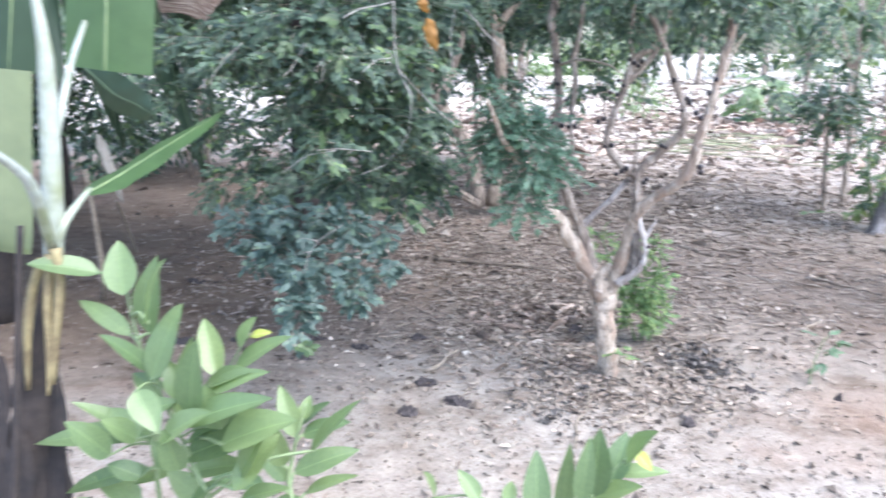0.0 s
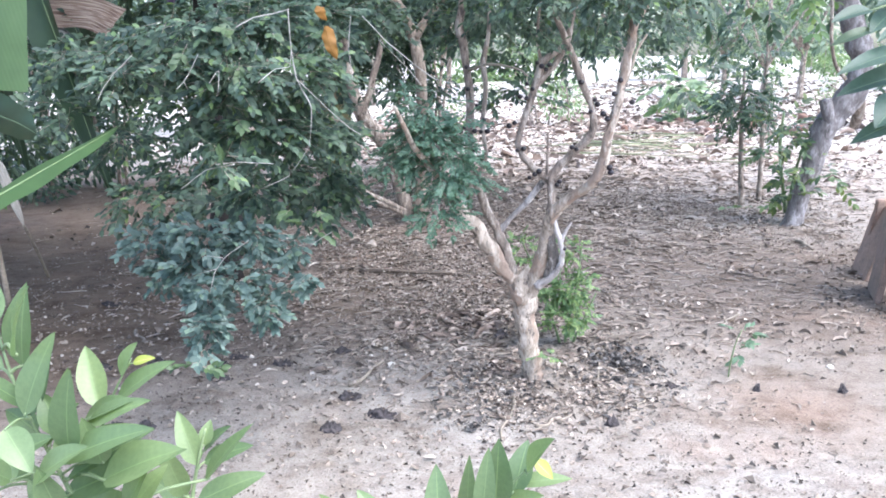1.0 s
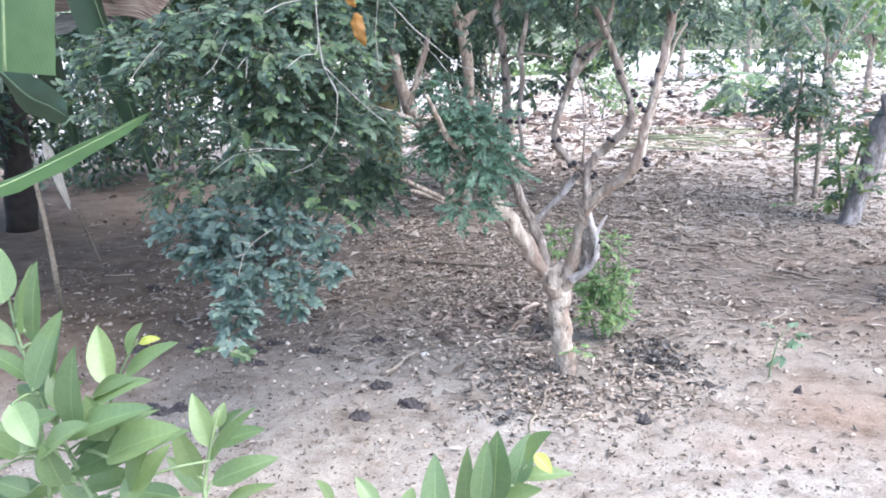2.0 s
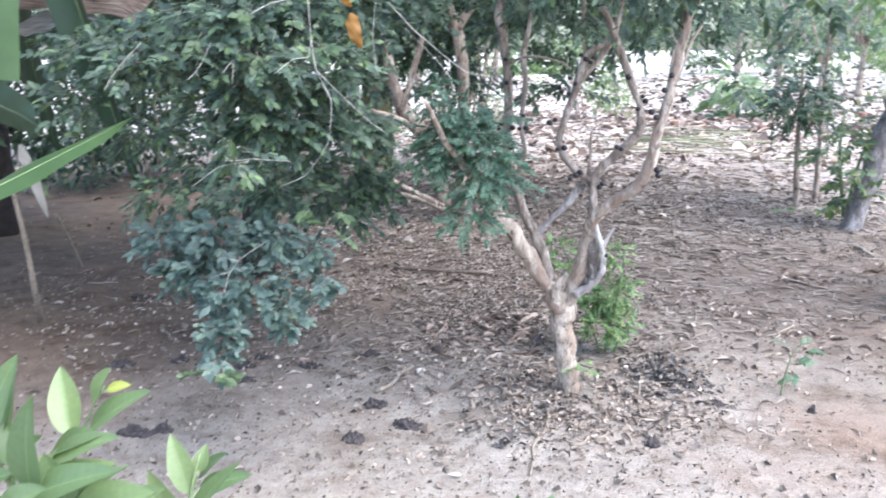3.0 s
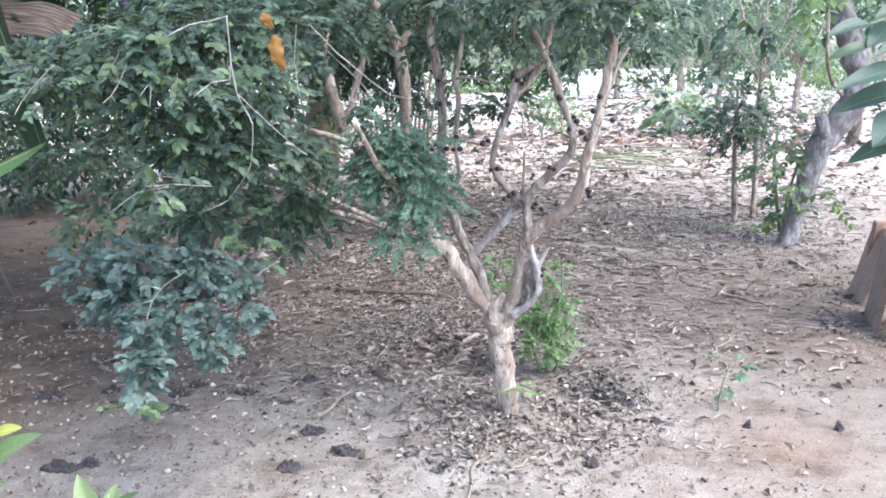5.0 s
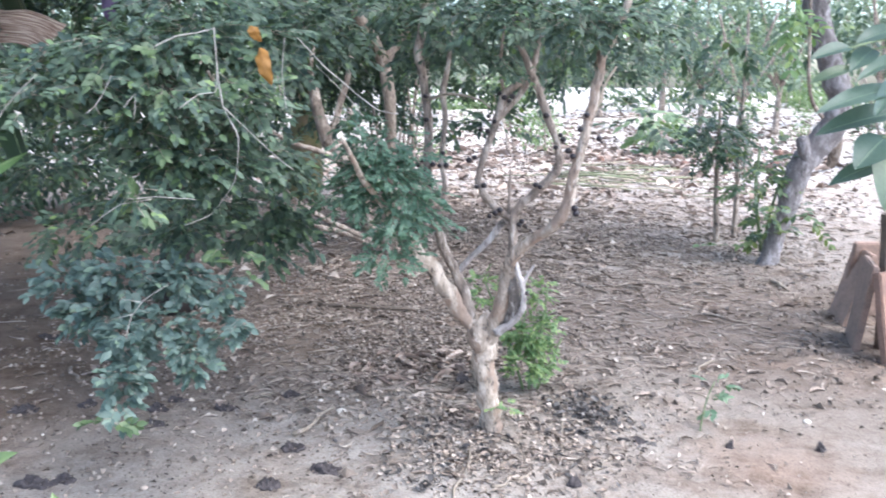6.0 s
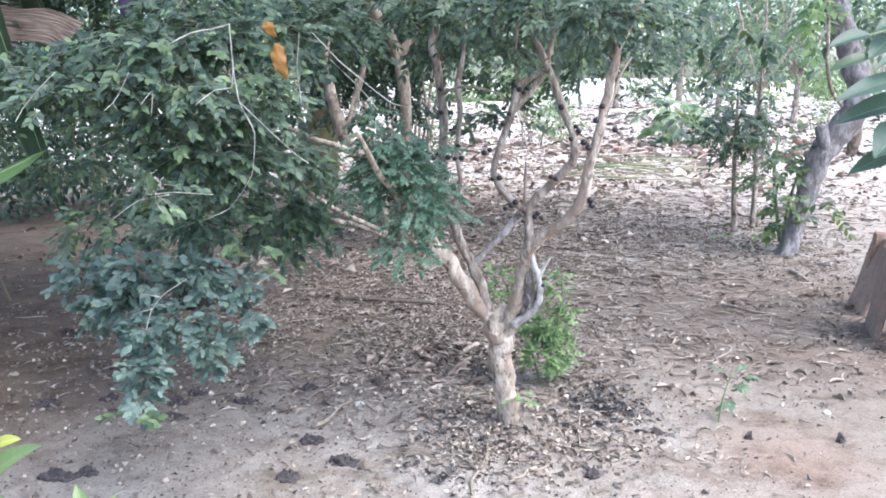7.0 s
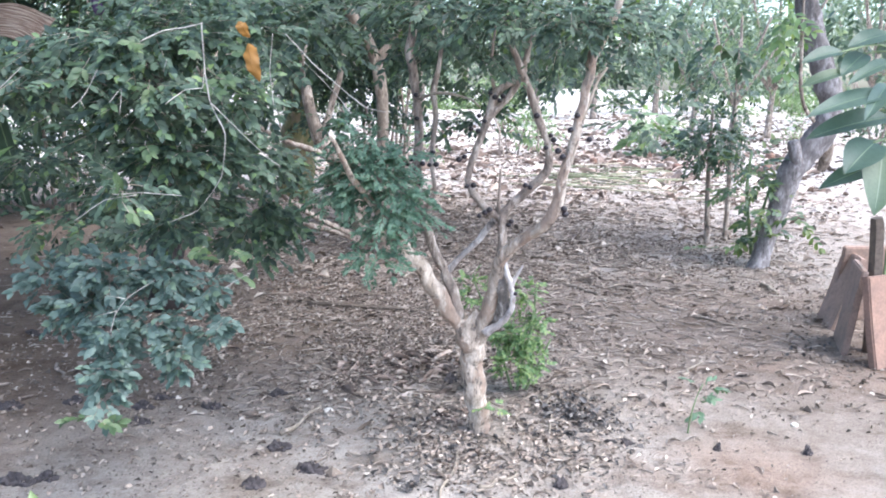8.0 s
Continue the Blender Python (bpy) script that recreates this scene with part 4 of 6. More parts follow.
# ---------------------------------------------------------------- drooping tree to its side
def drooping_tree():
    tree = base_of("drooping_tree", (-0.044, 6.746, 0), "many-stemmed fruit tree, blue-green leaves drooping to the ground", "tree")
    limb("stem", tree, TAN_BARK, [(0.076, 6.300, 0.068, 0.0605), (0.110, 6.300, 0.421, 0.0480), (0.115, 6.250, 0.721, 0.0434), (0.120, 6.200, 1.050, 0.0429), (0.096, 6.200, 1.289, 0.0468), (0.056, 6.200, 1.446, 0.0429), (-0.027, 6.100, 1.613, 0.0422), (-0.116, 6.000, 1.754, 0.0340), (-0.201, 5.900, 2.013, 0.0300), (-0.294, 5.800, 2.478, 0.0224)])
    limb("stem", tree, TAN_BARK, [(0.076, 6.200, 1.407, 0.0379), (0.168, 6.200, 1.534, 0.0295), (0.267, 6.150, 1.660, 0.0293), (0.383, 6.100, 1.810, 0.0250), (0.510, 6.000, 2.259, 0.0207)])
    limb("stem", tree, BROWN_BARK, [(-0.022, 6.300, 0.068, 0.0577), (-0.114, 6.250, 0.468, 0.0527), (-0.216, 6.200, 0.688, 0.0521), (-0.303, 6.150, 0.814, 0.0517), (-0.356, 6.100, 0.948, 0.0433), (-0.394, 6.100, 1.105, 0.0393), (-0.419, 6.100, 1.261, 0.0355), (-0.426, 6.000, 1.506, 0.0311), (-0.448, 5.800, 1.924, 0.0226)])
    limb("branch", tree, BROWN_BARK, [(-0.326, 6.100, 0.869, 0.0278), (-0.268, 6.100, 1.001, 0.0238), (-0.227, 6.100, 1.147, 0.0238), (-0.174, 6.100, 1.323, 0.0198), (-0.136, 6.100, 1.592, 0.0158)])
    limb("branch", tree, BROWN_BARK, [(-0.199, 6.200, 0.672, 0.0226), (-0.331, 6.100, 0.769, 0.0223), (-0.457, 6.000, 0.822, 0.0192), (-0.559, 5.900, 0.867, 0.0162), (-0.692, 5.400, 1.013, 0.0124)])
    limb("branch", tree, BROWN_BARK, [(-0.038, 6.200, 0.095, 0.0262), (-0.196, 6.100, 0.189, 0.0225), (-0.396, 5.900, 0.283, 0.0202), (-0.526, 5.600, 0.427, 0.0177), (-0.618, 5.200, 0.563, 0.0150), (-0.682, 4.400, 0.843, 0.0116), (-0.616, 3.400, 1.130, 0.0071)], "low limb sweeping outward")
    limb("branch", tree, BROWN_BARK, [(-0.038, 6.200, 0.117, 0.0229), (-0.307, 6.000, 0.296, 0.0190), (-0.440, 5.800, 0.414, 0.0183), (-0.509, 5.500, 0.542, 0.0145), (-0.578, 4.600, 0.885, 0.0096), (-0.454, 3.200, 1.296, 0.0058)])
    tw = "pale bare twig among the leaves"
    for rows in ([(-0.150, 2.000, 1.368, 0.0010), (-0.152, 2.019, 1.289, 0.0009), (-0.141, 2.010, 1.205, 0.0009), (-0.106, 1.986, 1.139, 0.0008), (-0.116, 1.982, 1.047, 0.0007), (-0.175, 2.004, 0.970, 0.0006), (-0.244, 2.020, 0.940, 0.0006)],
                 [(-0.147, 2.000, 1.368, 0.0010), (-0.192, 2.019, 1.358, 0.0009), (-0.235, 2.010, 1.351, 0.0008), (-0.275, 1.986, 1.327, 0.0006)],
                 [(-0.138, 2.000, 1.205, 0.0007), (-0.076, 2.019, 1.137, 0.0006), (-0.021, 2.010, 1.087, 0.0006), (0.010, 1.986, 1.070, 0.0005)],
                 [(-0.147, 2.000, 1.289, 0.0007), (-0.157, 2.019, 1.235, 0.0006), (-0.192, 2.010, 1.230, 0.0006), (-0.230, 1.986, 1.199, 0.0005)],
                 [(0.025, 2.000, 1.349, 0.0009), (0.078, 2.019, 1.290, 0.0008), (0.139, 2.010, 1.239, 0.0007), (0.194, 1.986, 1.198, 0.0006), (0.237, 1.982, 1.190, 0.0006)],
                 [(-0.370, 2.000, 1.269, 0.0008), (-0.401, 2.019, 1.225, 0.0007), (-0.414, 2.010, 1.205, 0.0006), (-0.425, 1.986, 1.189, 0.0006)],
                 [(-0.526, 2.000, 1.271, 0.0009), (-0.583, 2.019, 1.227, 0.0008), (-0.607, 2.010, 1.197, 0.0006), (-0.616, 1.986, 1.167, 0.0006)],
                 [(-0.410, 2.000, 1.205, 0.0007), (-0.403, 2.019, 1.173, 0.0005)],
                 [(-0.225, 2.000, 1.292, 0.0007), (-0.245, 2.019, 1.248, 0.0005)],
                 [(-0.002, 2.000, 1.349, 0.0007), (-0.013, 2.019, 1.276, 0.0006), (-0.006, 2.010, 1.201, 0.0005)],
                 [(-0.351, 2.000, 1.004, 0.0010), (-0.303, 2.019, 1.007, 0.0008), (-0.210, 2.010, 1.001, 0.0006)],
                 [(-0.304, 2.000, 1.004, 0.0009), (-0.379, 2.019, 0.989, 0.0007), (-0.445, 2.010, 0.944, 0.0006)],
                 [(-0.350, 2.000, 1.201, 0.0006), (-0.329, 2.019, 1.231, 0.0006), (-0.333, 2.010, 1.176, 0.0004)],
                 [(0.062, 2.000, 1.293, 0.0006), (0.126, 2.019, 1.227, 0.0006), (0.160, 2.010, 1.184, 0.0004)],
                 [(-0.311, 2.120, 0.786, 0.0006), (-0.377, 2.120, 0.742, 0.0005), (-0.408, 2.120, 0.703, 0.0004), (-0.426, 2.120, 0.648, 0.0004)],
                 [(-0.385, 2.120, 0.739, 0.0006), (-0.412, 2.120, 0.745, 0.0005), (-0.437, 2.120, 0.746, 0.0004)],
                 [(-0.405, 2.120, 0.709, 0.0006), (-0.429, 2.120, 0.703, 0.0005), (-0.453, 2.120, 0.697, 0.0004)],
                 [(-0.090, 2.120, 0.803, 0.0006), (-0.123, 2.120, 0.784, 0.0005), (-0.150, 2.120, 0.765, 0.0004)]):
        limb("twig", tree, PALE_TWIG, rows, tw, 5, 5, 0.25, 2.2)
        tw = ""
    crown(tree, [((-0.64, 2.35, 1.28), (0.10, 0.07, 0.04), 60), ((-0.84, 2.40, 1.25), (0.09, 0.06, 0.05), 44), ((-0.42, 2.25, 1.34), (0.12, 0.08, 0.04), 80), ((-0.27, 2.35, 1.37), (0.11, 0.08, 0.05), 80),
                 ((-0.14, 2.50, 1.38), (0.07, 0.05, 0.07), 52), ((-0.29, 2.50, 1.47), (0.21, 0.14, 0.02), 65), ((-0.62, 2.15, 1.21), (0.05, 0.05, 0.04), 17), ((-0.53, 2.20, 1.24), (0.11, 0.07, 0.03), 44),
                 ((-0.33, 2.20, 1.21), (0.11, 0.08, 0.05), 78), ((-0.17, 2.30, 1.20), (0.09, 0.06, 0.08), 72), ((-0.90, 2.40, 1.12), (0.07, 0.05, 0.04), 17), ((-0.31, 2.30, 1.07), (0.11, 0.08, 0.04), 58),
                 ((-0.74, 2.50, 1.03), (0.10, 0.07, 0.02), 26), ((-0.47, 2.25, 1.13), (0.03, 0.05, 0.04), 11), ((-0.36, 2.08, 1.01), (0.03, 0.05, 0.03), 11), ((-0.20, 2.40, 1.04), (0.06, 0.05, 0.06), 31)],
          LEAF, 21, 0.08, 0.027, 6, 0.35, facing=(0, -0.8, 0.55), wide=0.54, label="drooping blue-green leaves")
    crown(tree, [((-0.15, 2.70, 1.03), (0.05, 0.05, 0.05), 36), ((-0.36, 2.70, 0.92), (0.11, 0.07, 0.04), 28), ((-0.22, 2.90, 0.83), (0.08, 0.05, 0.06), 45), ((-0.38, 2.60, 0.84), (0.09, 0.06, 0.03), 28),
                 ((-0.14, 3.00, 0.81), (0.05, 0.05, 0.05), 22), ((-0.10, 3.10, 1.47), (0.09, 0.06, 0.06), 42), ((-0.12, 2.90, 1.32), (0.04, 0.05, 0.04), 13)],
          LEAF, 27, 0.085, 0.031, 6, 0.35, facing=(0, -0.8, 0.55), wide=0.58)
    crown(tree, [((-0.61, 2.35, 0.65), (0.04, 0.05, 0.04), 22), ((-0.52, 2.30, 0.67), (0.05, 0.05, 0.04), 40), ((-0.47, 2.25, 0.61), (0.03, 0.05, 0.04), 36), ((-0.46, 2.20, 0.53), (0.02, 0.05, 0.04), 36),
                 ((-0.47, 2.18, 0.46), (0.01, 0.05, 0.01), 14), ((-0.39, 2.30, 0.64), (0.04, 0.05, 0.04), 34), ((-0.32, 2.28, 0.57), (0.02, 0.05, 0.03), 28), ((-0.30, 2.26, 0.53), (0.02, 0.05, 0.01), 12),
                 ((-0.24, 2.35, 0.59), (0.02, 0.05, 0.04), 18), ((-0.20, 2.35, 0.62), (0.01, 0.05, 0.01), 6), ((-0.68, 2.40, 0.72), (0.06, 0.05, 0.04), 34), ((-0.49, 2.30, 0.77), (0.07, 0.05, 0.04), 58),
                 ((-0.36, 2.35, 0.74), (0.06, 0.05, 0.04), 54), ((-0.26, 2.40, 0.70), (0.04, 0.05, 0.04), 24)],
          TEAL_LEAF, 22, 0.042, 0.027, 4, 0.25, facing=(0, -0.9, 0.5), wide=0.58)
    crown(tree, [((-0.74, 3.50, 1.28), (0.51, 0.36, 0.20), 180), ((-1.15, 3.60, 1.31), (0.36, 0.25, 0.14), 75), ((-0.52, 3.50, 1.06), (0.21, 0.15, 0.18), 120), ((-0.73, 3.40, 1.04), (0.14, 0.09, 0.10), 40),
                 ((-0.31, 3.40, 0.68), (0.11, 0.08, 0.08), 34), ((-0.62, 3.50, 0.76), (0.26, 0.18, 0.07), 34)],
          LEAF, 28, 0.12, 0.042, 6, 0.4)
    crown(tree, [((-0.92, 3.20, 0.74), (0.17, 0.12, 0.07), 46), ((-0.69, 3.20, 0.80), (0.15, 0.10, 0.07), 40), ((-0.82, 3.30, 0.86), (0.13, 0.09, 0.05), 24), ((-0.49, 2.90, 0.78), (0.13, 0.09, 0.05), 20)],
          LEAF, 29, 0.11, 0.036, 6, 0.4, facing=(0, -0.8, 0.55))
    crown(tree, [((-0.21, 6.40, 1.71), (0.27, 0.19, 0.15), 50), ((0.20, 6.80, 1.64), (0.25, 0.18, 0.20), 46), ((-0.10, 7.40, 1.44), (0.16, 0.11, 0.16), 22), ((0.88, 6.50, 1.64), (0.44, 0.31, 0.19), 60),
                 ((1.39, 6.50, 1.60), (0.36, 0.25, 0.17), 46)],
          LEAF, 30, 0.2, 0.062, 6, 0.4)
    crown(tree, [((-0.38, 5.20, 0.77), (0.13, 0.09, 0.09), 22), ((-0.28, 5.40, 0.61), (0.11, 0.08, 0.08), 14)],
          LEAF, 31, 0.16, 0.05, 6, 0.4)
    crown(tree, [((-0.06, 7.60, 1.25), (0.23, 0.21, 0.30), 60), ((0.20, 7.40, 1.08), (0.13, 0.13, 0.19), 22), ((-0.27, 7.20, 1.38), (0.10, 0.10, 0.14), 12), ((0.14, 7.60, 1.45), (0.21, 0.15, 0.20), 30),
                 ((-0.22, 5.00, 1.59), (0.14, 0.09, 0.13), 24), ((-0.43, 6.90, 1.20), (0.21, 0.18, 0.26), 55), ((-0.26, 6.90, 1.41), (0.28, 0.20, 0.24), 50), ((-0.60, 6.90, 1.42), (0.28, 0.20, 0.24), 50), ((-0.41, 6.80, 1.53), (0.28, 0.19, 0.21), 40), ((-0.06, 6.80, 1.64), (0.28, 0.19, 0.21), 40), ((0.30, 6.80, 1.62), (0.28, 0.19, 0.23), 40), ((0.65, 6.80, 1.68), (0.32, 0.23, 0.18), 40), ((-0.18, 4.60, 1.53), (0.25, 0.17, 0.13), 40), ((0.08, 4.60, 1.59), (0.19, 0.13, 0.09), 24)],
          LEAF, 32, 0.17, 0.055, 6, 0.4)
    crown(tree, [((-0.30, 2.15, 1.28), (0.28, 0.05, 0.06), 12), ((-0.44, 2.15, 1.10), (0.16, 0.04, 0.10), 5), ((-0.33, 1.98, 1.00), (0.02, 0.03, 0.02), 3), ((-0.467, 2.10, 0.445), (0.012, 0.02, 0.01), 3), ((-0.18, 2.2, 0.83), (0.05, 0.05, 0.05), 4)],
          FRESH_LEAF, 26, 0.06, 0.029, 4, 0.4, facing=(0, -0.8, 0.55), wide=0.58)
    crown(tree, [((-0.31, 7.20, 1.83), (0.63, 0.50, 0.17), 230), ((0.63, 7.50, 1.90), (0.76, 0.50, 0.16), 150), ((-1.25, 5.20, 1.71), (0.94, 0.50, 0.11), 150), ((0.24, 7.40, 1.68), (0.30, 0.40, 0.30), 60), ((1.10, 7.40, 1.33), (0.35, 0.40, 0.15), 26), ((1.54, 7.40, 1.33), (0.30, 0.40, 0.15), 20)], LEAF, 24, 0.22, 0.06, 7, 0.3)
    shade_canopy(tree, [((-0.5, 2.45, 2.25), (1.1, 0.7, 0.35), 800), ((-1.5, 4.0, 2.6), (1.6, 1.2, 0.8), 12000), ((-3.2, 4.6, 2.8), (1.6, 2.6, 1.0), 12000), ((0.2, 6.6, 2.9), (2.2, 1.8, 0.9), 5000)], LEAF, 23, 0.09)
    return tree


drooping_tree()


# ---------------------------------------------------------------- trees and saplings behind
OLD_LEAVES = []


def mossy_trunk():
    tree = base_of("old_banana_plant", (-1.178, 11.325, 0), "old banana plant with mossy stem and hanging leaves", "banana plant", "banana plants")
    limb("pseudo_stem", tree, MOSSY_BARK, [(-0.962, 9.500, 0.012, 0.2152), (-0.916, 9.400, 0.436, 0.1868), (-0.870, 9.300, 0.875, 0.1657), (-0.778, 9.200, 1.298, 0.1515), (-0.678, 9.100, 1.647, 0.1318), (-0.551, 9.000, 2.096, 0.1188), (-0.449, 8.900, 2.740, 0.0948)], "", 12)
    limb("bark_flap", tree, RED_SHEATH, [(-0.682, 8.900, 1.468, 0.0176), (-0.702, 8.900, 1.326, 0.0703), (-0.715, 8.900, 1.182, 0.0468), (-0.729, 8.900, 1.067, 0.0117)], "dark red-brown hanging sheath", 8, 3)
    OLD_LEAVES.append(tree)
    # Unseen leaf crown over the banana plant, added for shade.
    shade_canopy(tree, [((-1.2, 9.0, 3.3), (2.4, 2.0, 1.0), 5000)], LEAF, 31, 0.1)


mossy_trunk()


def right_tree():
    tree = base_of("leaning_tree", (2.938, 6.083, 0), "grey leaning tree with a crooked trunk and a cut stub", "tree")
    limb("trunk", tree, GREY_BARK, [(2.815, 5.860, -0.036, 0.0913), (2.843, 5.870, 0.074, 0.0685), (2.875, 5.880, 0.218, 0.0618), (2.933, 5.880, 0.390, 0.0713), (2.971, 5.880, 0.553, 0.0781), (3.021, 5.880, 0.706, 0.0812), (3.108, 5.880, 0.847, 0.0917), (3.195, 5.860, 0.967, 0.0885), (3.232, 5.850, 1.105, 0.0817), (3.203, 5.850, 1.259, 0.0816), (3.134, 5.850, 1.448, 0.0812), (3.063, 5.850, 1.635, 0.0808), (3.000, 5.850, 1.819, 0.0777), (2.927, 5.850, 2.074, 0.0710), (2.768, 5.800, 2.727, 0.0518)], "", 13)
    limb("stub", tree, GREY_BARK, [(3.043, 5.850, 0.710, 0.0486), (3.007, 5.830, 0.810, 0.0423), (2.976, 5.820, 0.908, 0.0391)], "sawn-off stub", 9)
    limb("branch", tree, BROWN_BARK, [(3.205, 5.9, 0.954, 0.05), (3.312, 6.0, 0.852, 0.046), (3.335, 6.05, 0.767, 0.042), (3.344, 6.1, 0.688, 0.034)], "broken limb hanging from the trunk")
    limb("vine", tree, BROWN_BARK, [(3.046, 5.700, 1.050, 0.0140), (2.949, 5.650, 1.145, 0.0130), (2.882, 5.600, 1.292, 0.0128), (2.868, 5.600, 1.473, 0.0120), (2.853, 5.600, 1.688, 0.0104), (2.843, 5.600, 1.968, 0.0097)], "thin climbing stem")
    # Second blob reaches past the tree, added unseen to shade the ground.
    shade_canopy(tree, [((3.4, 6.2, 3.3), (1.9, 1.9, 0.8), 4000), ((3.1, 3.6, 3.3), (2.2, 1.8, 0.6), 3600)], LEAF, 41, 0.1)
    # Sunlit spray: the sunlight is put into its brighter leaf colour.
    crown(tree, [((2.69, 5.50, 1.69), (0.06, 0.15, 0.14), 9)], SUCKER_LEAF, 43, 0.2, 0.085, 5, 0.9)
    crown(tree, [((3.47, 6.20, 1.74), (0.38, 0.40, 0.28), 20), ((2.20, 5.40, 1.56), (0.19, 0.20, 0.14), 7), ((1.90, 5.40, 1.66), (0.19, 0.20, 0.14), 6)], SAPLING_LEAF, 42, 0.22, 0.085, 5, 0.9)


right_tree()


def sapling(at, stem, blobs, seed, label, leaf=0.065, mat=None):
    tree = base_of("sapling", at, label, "sapling", "slender saplings")
    limb("stem", tree, BROWN_BARK, stem, "", 7, 4, 0.05)
    crown(tree, blobs, mat or SAPLING_LEAF, seed, 0.2, leaf, 7, 0.5)


sapling((2.858, 6.953, 0), [(2.759, 6.700, 0.009, 0.0260), (2.737, 6.700, 0.345, 0.0211), (2.725, 6.700, 0.621, 0.0187), (2.721, 6.700, 0.892, 0.0139), (2.722, 6.700, 1.115, 0.0093)],
        [((2.69, 6.65, 0.87), (0.19, 0.20, 0.17), 100), ((2.66, 6.70, 1.16), (0.19, 0.20, 0.12), 18)], 51, "slender sapling with dark green leaves and bare stem", 0.046)
sapling((3.064, 7.067, 0), [(2.965, 6.850, 0.001, 0.0243), (2.966, 6.850, 0.326, 0.0218), (2.957, 6.850, 0.655, 0.0192), (2.959, 6.850, 1.069, 0.0144), (2.955, 6.850, 1.339, 0.0096), (2.955, 6.850, 1.649, 0.0072)],
        [((2.95, 6.80, 1.07), (0.15, 0.20, 0.23), 16), ((2.94, 6.90, 1.47), (0.23, 0.30, 0.20), 12), ((2.97, 6.80, 0.66), (0.09, 0.10, 0.11), 4)], 52, "slender sapling growing close beside another", 0.048)


def shrub(name, label, at, stems, blobs, mat, seed, length, leaf, nodes=6, droop=0.2):
    bush = base_of(name, at, label, "shrub")
    for rows in stems:
        limb("stem", bush, GREEN_STEM, rows, "", 6, 3, 0.04)
    crown(bush, blobs, mat, seed, length, leaf, nodes, droop)


shrub("leafy_shrub", "bushy green suckers at the foot of a leaning tree", (3.027, 6.448, 0),
      [[(2.832, 6.000, 0.068, 0.0172), (2.792, 6.000, 0.279, 0.0128), (2.753, 6.000, 0.569, 0.0127), (2.764, 6.000, 0.813, 0.0085)], [(2.853, 6.000, 0.068, 0.0173), (2.872, 6.000, 0.321, 0.0129), (2.915, 6.000, 0.529, 0.0086)]],
      [((2.76, 6.00, 0.65), (0.14, 0.15, 0.22), 22), ((2.85, 5.95, 0.33), (0.12, 0.12, 0.15), 14), ((2.61, 5.90, 0.16), (0.08, 0.10, 0.04), 3), ((2.99, 5.70, 0.41), (0.11, 0.10, 0.05), 4)], SHRUB_LEAF, 61, 0.2, 0.065, 6)
shrub("leafy_shrub", "pale green leafy shrub in the bright open ground", (4.724, 14.844, 0),
      [[(5.016, 15.800, -0.103, 0.0274), (4.955, 15.800, 0.261, 0.0218), (4.859, 15.800, 0.685, 0.0163)], [(5.038, 15.800, -0.103, 0.0219), (5.103, 15.800, 0.313, 0.0164), (5.170, 15.800, 0.683, 0.0109)]],
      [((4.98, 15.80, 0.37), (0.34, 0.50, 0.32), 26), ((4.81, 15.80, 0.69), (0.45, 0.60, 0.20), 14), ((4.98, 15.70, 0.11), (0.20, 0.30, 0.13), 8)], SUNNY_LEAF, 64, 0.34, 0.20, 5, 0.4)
shrub("sucker_shrub", "bright yellow-green suckers behind a small trunk", (0.779, 3.445, 0),
      [[(0.748, 3.400, 0.017, 0.0069), (0.764, 3.380, 0.147, 0.0057), (0.791, 3.360, 0.297, 0.0045), (0.804, 3.340, 0.466, 0.0033)], [(0.725, 3.400, 0.017, 0.0069), (0.673, 3.400, 0.188, 0.0045), (0.612, 3.420, 0.351, 0.0045), (0.565, 3.440, 0.464, 0.0034)], [(0.783, 3.400, 0.017, 0.0069), (0.834, 3.380, 0.147, 0.0046), (0.873, 3.360, 0.250, 0.0034)]],
      [((0.56, 3.40, 0.43), (0.06, 0.05, 0.07), 40), ((0.75, 3.38, 0.26), (0.07, 0.06, 0.09), 95), ((0.72, 3.33, 0.14), (0.06, 0.05, 0.05), 45), ((0.81, 3.36, 0.17), (0.05, 0.05, 0.05), 34),
                 ((0.77, 3.36, 0.44), (0.05, 0.05, 0.04), 26), ((0.69, 3.40, 0.25), (0.03, 0.05, 0.07), 22), ((0.83, 3.40, 0.30), (0.03, 0.05, 0.04), 12), ((0.60, 2.92, 0.14), (0.02, 0.05, 0.01), 6)], SUCKER_LEAF, 62, 0.05, 0.0185, 7, 0.1)
shrub("seedling", "tiny pale green seedling in bare soil", (1.335, 3.009, 0),
      [[(1.329, 3.000, -0.012, 0.0033), (1.332, 2.990, 0.064, 0.0032), (1.344, 2.980, 0.145, 0.0025), (1.361, 2.970, 0.203, 0.0021)]],
      [((1.35, 2.98, 0.11), (0.04, 0.03, 0.06), 5), ((1.36, 2.97, 0.19), (0.04, 0.03, 0.02), 3)], PALE_SEEDLING, 63, 0.05, 0.03, 4, 0.2)


STEMS = {}


